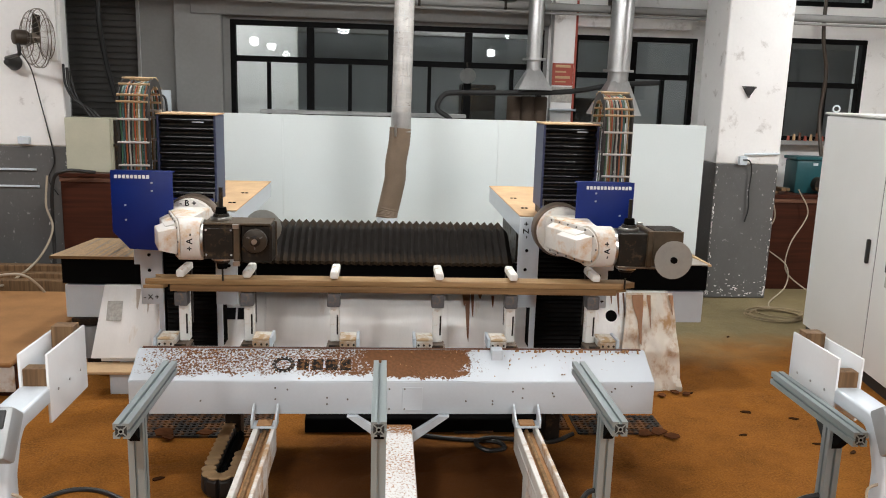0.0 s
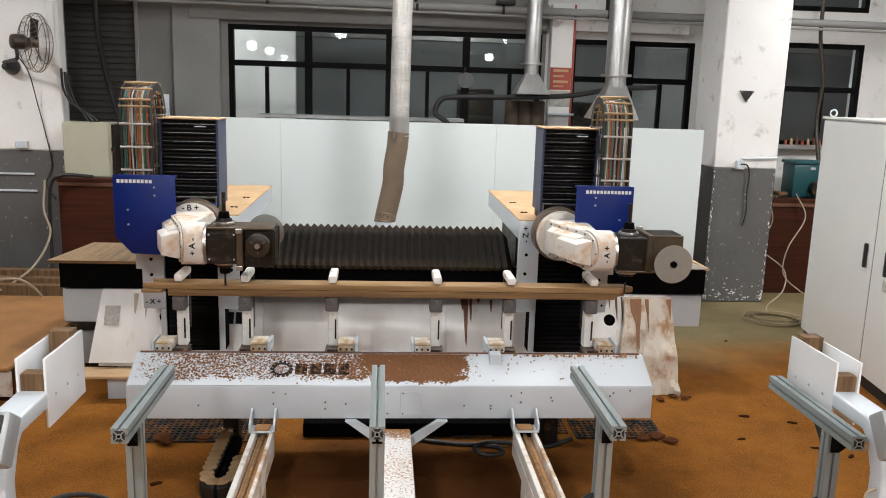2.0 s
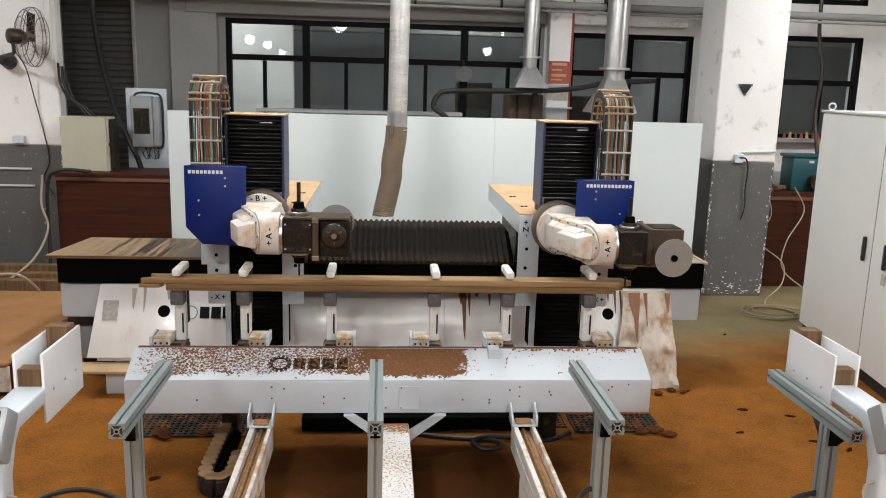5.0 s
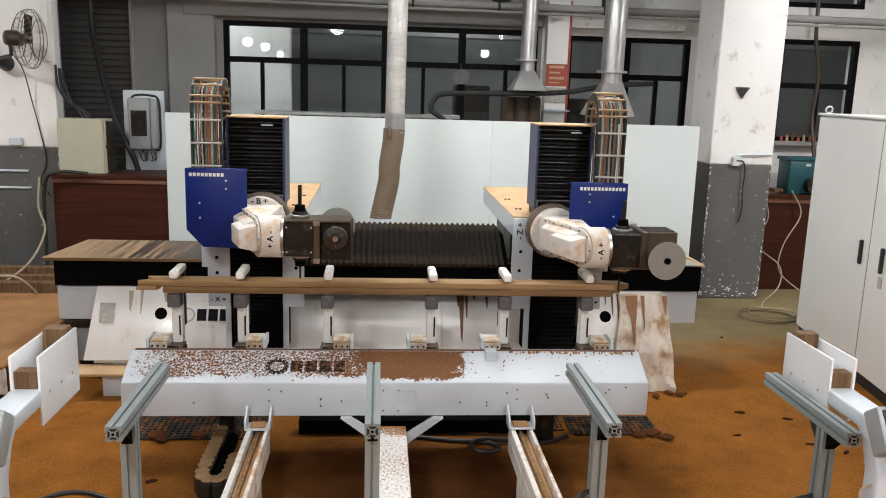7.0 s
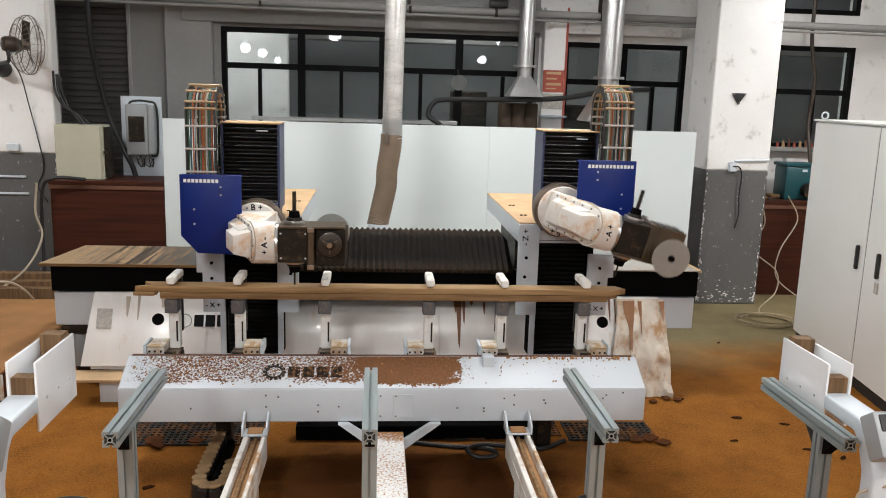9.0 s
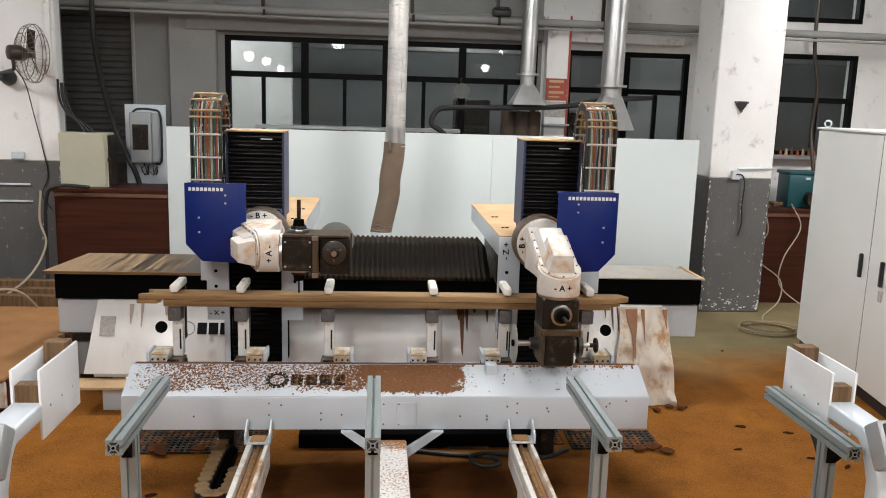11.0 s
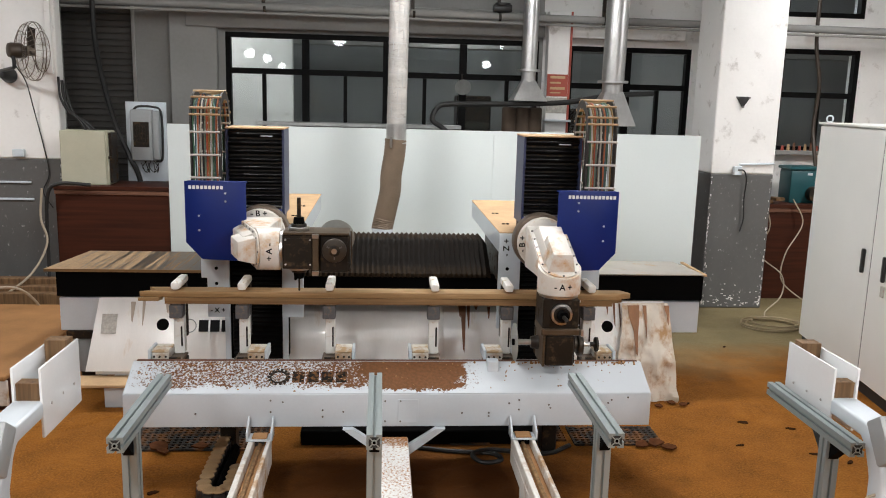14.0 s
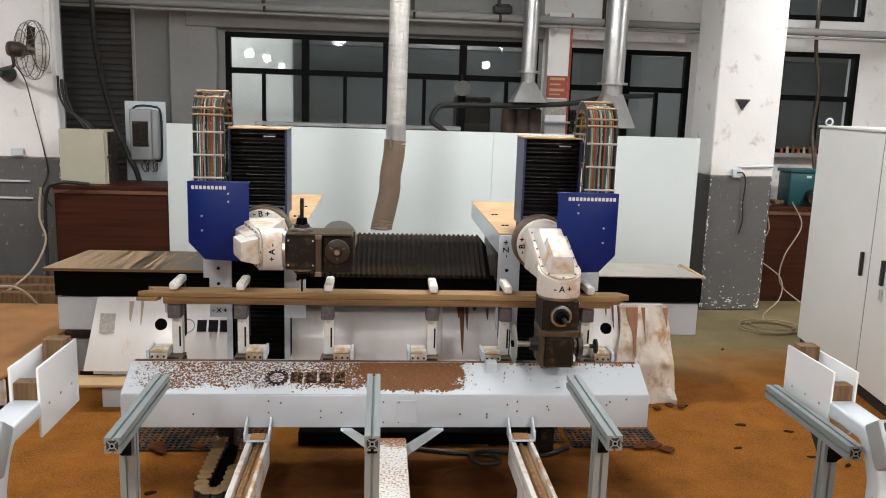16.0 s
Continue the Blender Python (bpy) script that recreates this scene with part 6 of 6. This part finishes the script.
def mat(x0, x1, y0, y1):
    m = thing("rubber_mat", "black perforated rubber mat on the floor", "mat", ((x0 + x1) / 2, (y0 + y1) / 2, 0), group="rubber mats")
    w, l = (x1 - x0) / 2, (y1 - y0) / 2
    bm = bmesh.new()
    k = int(2 * w / 0.04)
    for i in range(k + 1):
        bx(-w + 0.04 * i - 0.009, -w + 0.04 * i + 0.009, -l, l, 0.001, 0.013, 0, bm)
    tagged(part("rubber_grid", bm, M_MAT, m), kind="stuff")
    bm = bmesh.new()
    k = int(2 * l / 0.04)
    for i in range(k + 1):
        bx(-w, w, -l + 0.04 * i - 0.009, -l + 0.04 * i + 0.009, 0.002, 0.0145, 0, bm)
    tagged(part("rubber_cross_grid", bm, M_MAT, m), kind="stuff")


mat(-1.60, -0.75, 5.08, 5.5)
mat(0.50, 0.76, 5.14, 5.4)
mat(0.96, 1.30, 5.2, 5.44)
mat(1.35, 1.96, 5.12, 5.42)
M_SCRAP = surf("raw_brown_bark", (0.10, 0.036, 0.013), 0.9, var=0.35, scale=25, bump=0.5, spec=0.1)
M_SPLINTER = surf("dark_splinter_wood", (0.040, 0.016, 0.007), 0.95, var=0.3, scale=20, spec=0.05)
rnd = random.Random(11)
for x, y, s in ((-1.42, 5.12, 0.09), (-1.15, 5.12, 0.075), (-1.38, 5.05, 0.05), (1.9, 5.12, 0.08), (1.8, 5.1, 0.07), (1.97, 5.05, 0.06), (2.28, 5.86, 0.05), (2.36, 5.83, 0.04), (2.16, 5.80, 0.045)):
    pts = [(s * rnd.uniform(0.6, 1.1) * math.cos(a), s * 0.8 * rnd.uniform(0.6, 1.1) * math.sin(a)) for a in [2 * math.pi * k / 7 for k in range(7)]]
    solid("bark_chip", prism(pts, "z", 0.0, 0.009), M_SCRAP, "flat brown wood scrap on the matting", "wood scrap", group="wood scraps", at=pose(x, y, 0.0155, 0, 0, rnd.uniform(0, 180)))
for x, y in ((3.34, 7.36), (3.0, 5.38), (2.7, 5.5), (2.35, 6.0), (2.15, 6.3), (2.9, 7.6), (-1.75, 5.45), (-1.45, 4.75), (2.5, 5.1), (3.05, 4.9), (2.95, 4.95), (3.12, 4.82), (-1.3, 4.5), (2.42, 5.88)):
    s = rnd.uniform(0.02, 0.045)
    pts = [(s * rnd.uniform(0.6, 1.2) * math.cos(a), 0.45 * s * rnd.uniform(0.6, 1.2) * math.sin(a)) for a in [2 * math.pi * k / 6 for k in range(6)]]
    solid("wood_scrap", prism(pts, "z", 0.0, 0.008), M_SPLINTER, "small dark splinter lying in the sawdust", "wood scrap", group="splinters on the floor", at=pose(x, y, 0.0, 0, 0, rnd.uniform(-40, 40)))
solid("floor_cable", tube([(0.2, 5.1, 0.012), (0.5, 5.02, 0.012), (0.75, 4.98, 0.014), (0.8, 4.88, 0.012), (0.68, 4.85, 0.012), (0.62, 4.93, 0.03), (0.75, 5.0, 0.03), (1.1, 4.97, 0.012), (1.3, 5.1, 0.012)], 0.016, 8), M_RUBBER, "black cable looped on the floor under the beam", "cable")
solid("floor_cable", tube([(-2.3, 3.6, 0.012), (-1.95, 4.1, 0.012), (-1.75, 4.35, 0.012), (-1.5, 4.3, 0.012), (-1.25, 4.0, 0.012), (-1.2, 3.4, 0.012)], 0.014, 8), M_RUBBER, "black cable lying across the sawdust", "cable")

# small heaps of sawdust that soften the floor around the machine
hm = bmesh.new()
for k in range(70):
    x, y = rnd.uniform(-2.6, 3.6), rnd.choice([rnd.uniform(3.7, 5.0), rnd.uniform(5.4, 5.8)])
    if x > 2.2:
        y = rnd.uniform(4.0, 7.2)
    r = rnd.uniform(0.05, 0.18)
    bmesh.ops.create_icosphere(hm, subdivisions=2, radius=r, matrix=pose(x, y, -0.002, 0, 0, rnd.uniform(0, 90)) @ Matrix.Diagonal((1.5, 0.8, 0.055, 1)))
tagged(solid("sawdust_heaps", hm, M_FLOOR, "low drifts of orange-brown sawdust on the floor", "sawdust"), kind="stuff")


# ---------------------------------------------------------------- movement
LEFT_X = [(0, -.512), (.5, -.49), (1, -.508), (1.5, -.512), (2, -.484), (2.2, -.497), (2.5, -.535), (2.8, -.53), (3, -.402), (3.2, -.156), (3.3, -.045), (3.5, .008), (4, -.007), (4.2, -.03), (5.3, -.02), (6.5, -.023), (7, 0), (7.5, -.009), (8, -.026), (8.5, .008), (9, -.018), (10.2, -.005), (11.5, -.015), (12, -.015), (12.5, 0), (13, -.029), (13.5, .006), (14, -.016), (14.5, -.008), (15, -.006), (15.5, -.018), (16, .008)]
LEFT_Z = [(0, -.032), (2.5, -.033), (2.7, .045), (2.8, .085), (3, .085), (3.2, .083), (3.5, .078), (3.7, .04), (4, .003), (6.5, 0), (8, 0), (8.5, -.003), (12, -.007), (14.5, -.012), (16, -.012)]
RIGHT_X = [(0, 0), (.5, -.008), (1, .048), (1.5, .003), (2, .011), (2.5, .013), (3, .033), (3.5, -.004), (4, -.004), (5.2, .03), (6.5, .044), (7, 0), (7.5, .021), (8, .01), (8.5, .05), (8.8, .043), (9, .058), (9.1, .055), (9.2, .037), (10.3, -.13), (11.3, -.148), (12, -.134), (12.5, -.137), (13.5, -.147), (14.5, -.152), (15, -.151), (16, -.145)]
RIGHT_Y = [(0, 0), (8.9, 0), (9, -.02), (9.1, -.09), (9.2, -.17), (9.6, -.26), (16, -.26)]
RIGHT_Z = [(0, -.042), (8.4, -.042), (8.5, -.021), (8.6, .043), (8.8, .124), (9, .148), (9.1, .178), (9.2, .202), (9.8, .21), (10.8, .03), (11.2, -.004), (16, -.004)]
RIGHT_B = [(0, 0), (8.85, 0), (8.9, 3), (9, 14), (9.1, 28), (9.2, 45), (9.4, 72), (9.6, 87), (9.8, 90), (16, 90)]
RIGHT_A = [(0, 180), (8.95, 180), (9.1, 188), (9.2, 203), (9.4, 232), (9.6, 257), (9.9, 270), (16, 270)]


def value(table, t):
    for (t0, v0), (t1, v1) in zip(table, table[1:]):
        if t <= t1:
            return v0 + (v1 - v0) * (t - t0) / (t1 - t0)
    return table[-1][1]


def times():
    out = [0.1 * k for k in range(161)]
    return [round(t, 1) for t in out]


def motions():
    for (u, slide, arm, head, chain), x0, tx, ty, tz, tb, ta, bx_ in (
            (LEFT, -0.846, LEFT_X, None, LEFT_Z, None, None, 0.06), (RIGHT, 1.294, RIGHT_X, RIGHT_Y, RIGHT_Z, RIGHT_B, RIGHT_A, -0.07)):
        o = -1 if u is LEFT[0] else 1
        rows = {k: [] for k in ("u", "s", "a", "h", "c")}
        for t in times():
            z = value(tz, t)
            b = value(tb, t) if tb else 0.0
            a = value(ta, t) if ta else 0.0
            rows["u"].append((t, pose(x0 + value(tx, t), 5.72 + (value(ty, t) if ty else 0), 0)))
            rows["s"].append((t, pose(0, 0, 1.384 + z)))
            rows["a"].append((t, pose(bx_, -0.77, 1.384 + z, 0, b, 0)))
            rows["h"].append((t, pose(bx_, -0.77, 1.384 + z, 0, b, 0) @ pose(0, 0, 0, a)))
            rows["c"].append((t, pose(o * 0.29, 0, 0.5 * z)))
        walk(u, rows["u"])
        walk(slide, rows["s"])
        walk(arm, rows["a"])
        walk(head, rows["h"])
        walk(chain, rows["c"])
    for i, f in enumerate(FOLD_OBS):
        k = (i + 0.0) / FOLDS
        rows = []
        for t in times()[::2]:
            a = -0.62 + value(LEFT_X, t)
            b = 0.99 + value(RIGHT_X, t)
            rows.append((t, pose(a + (b - a) * k, 0, 0)))
        walk(f, rows)


motions()
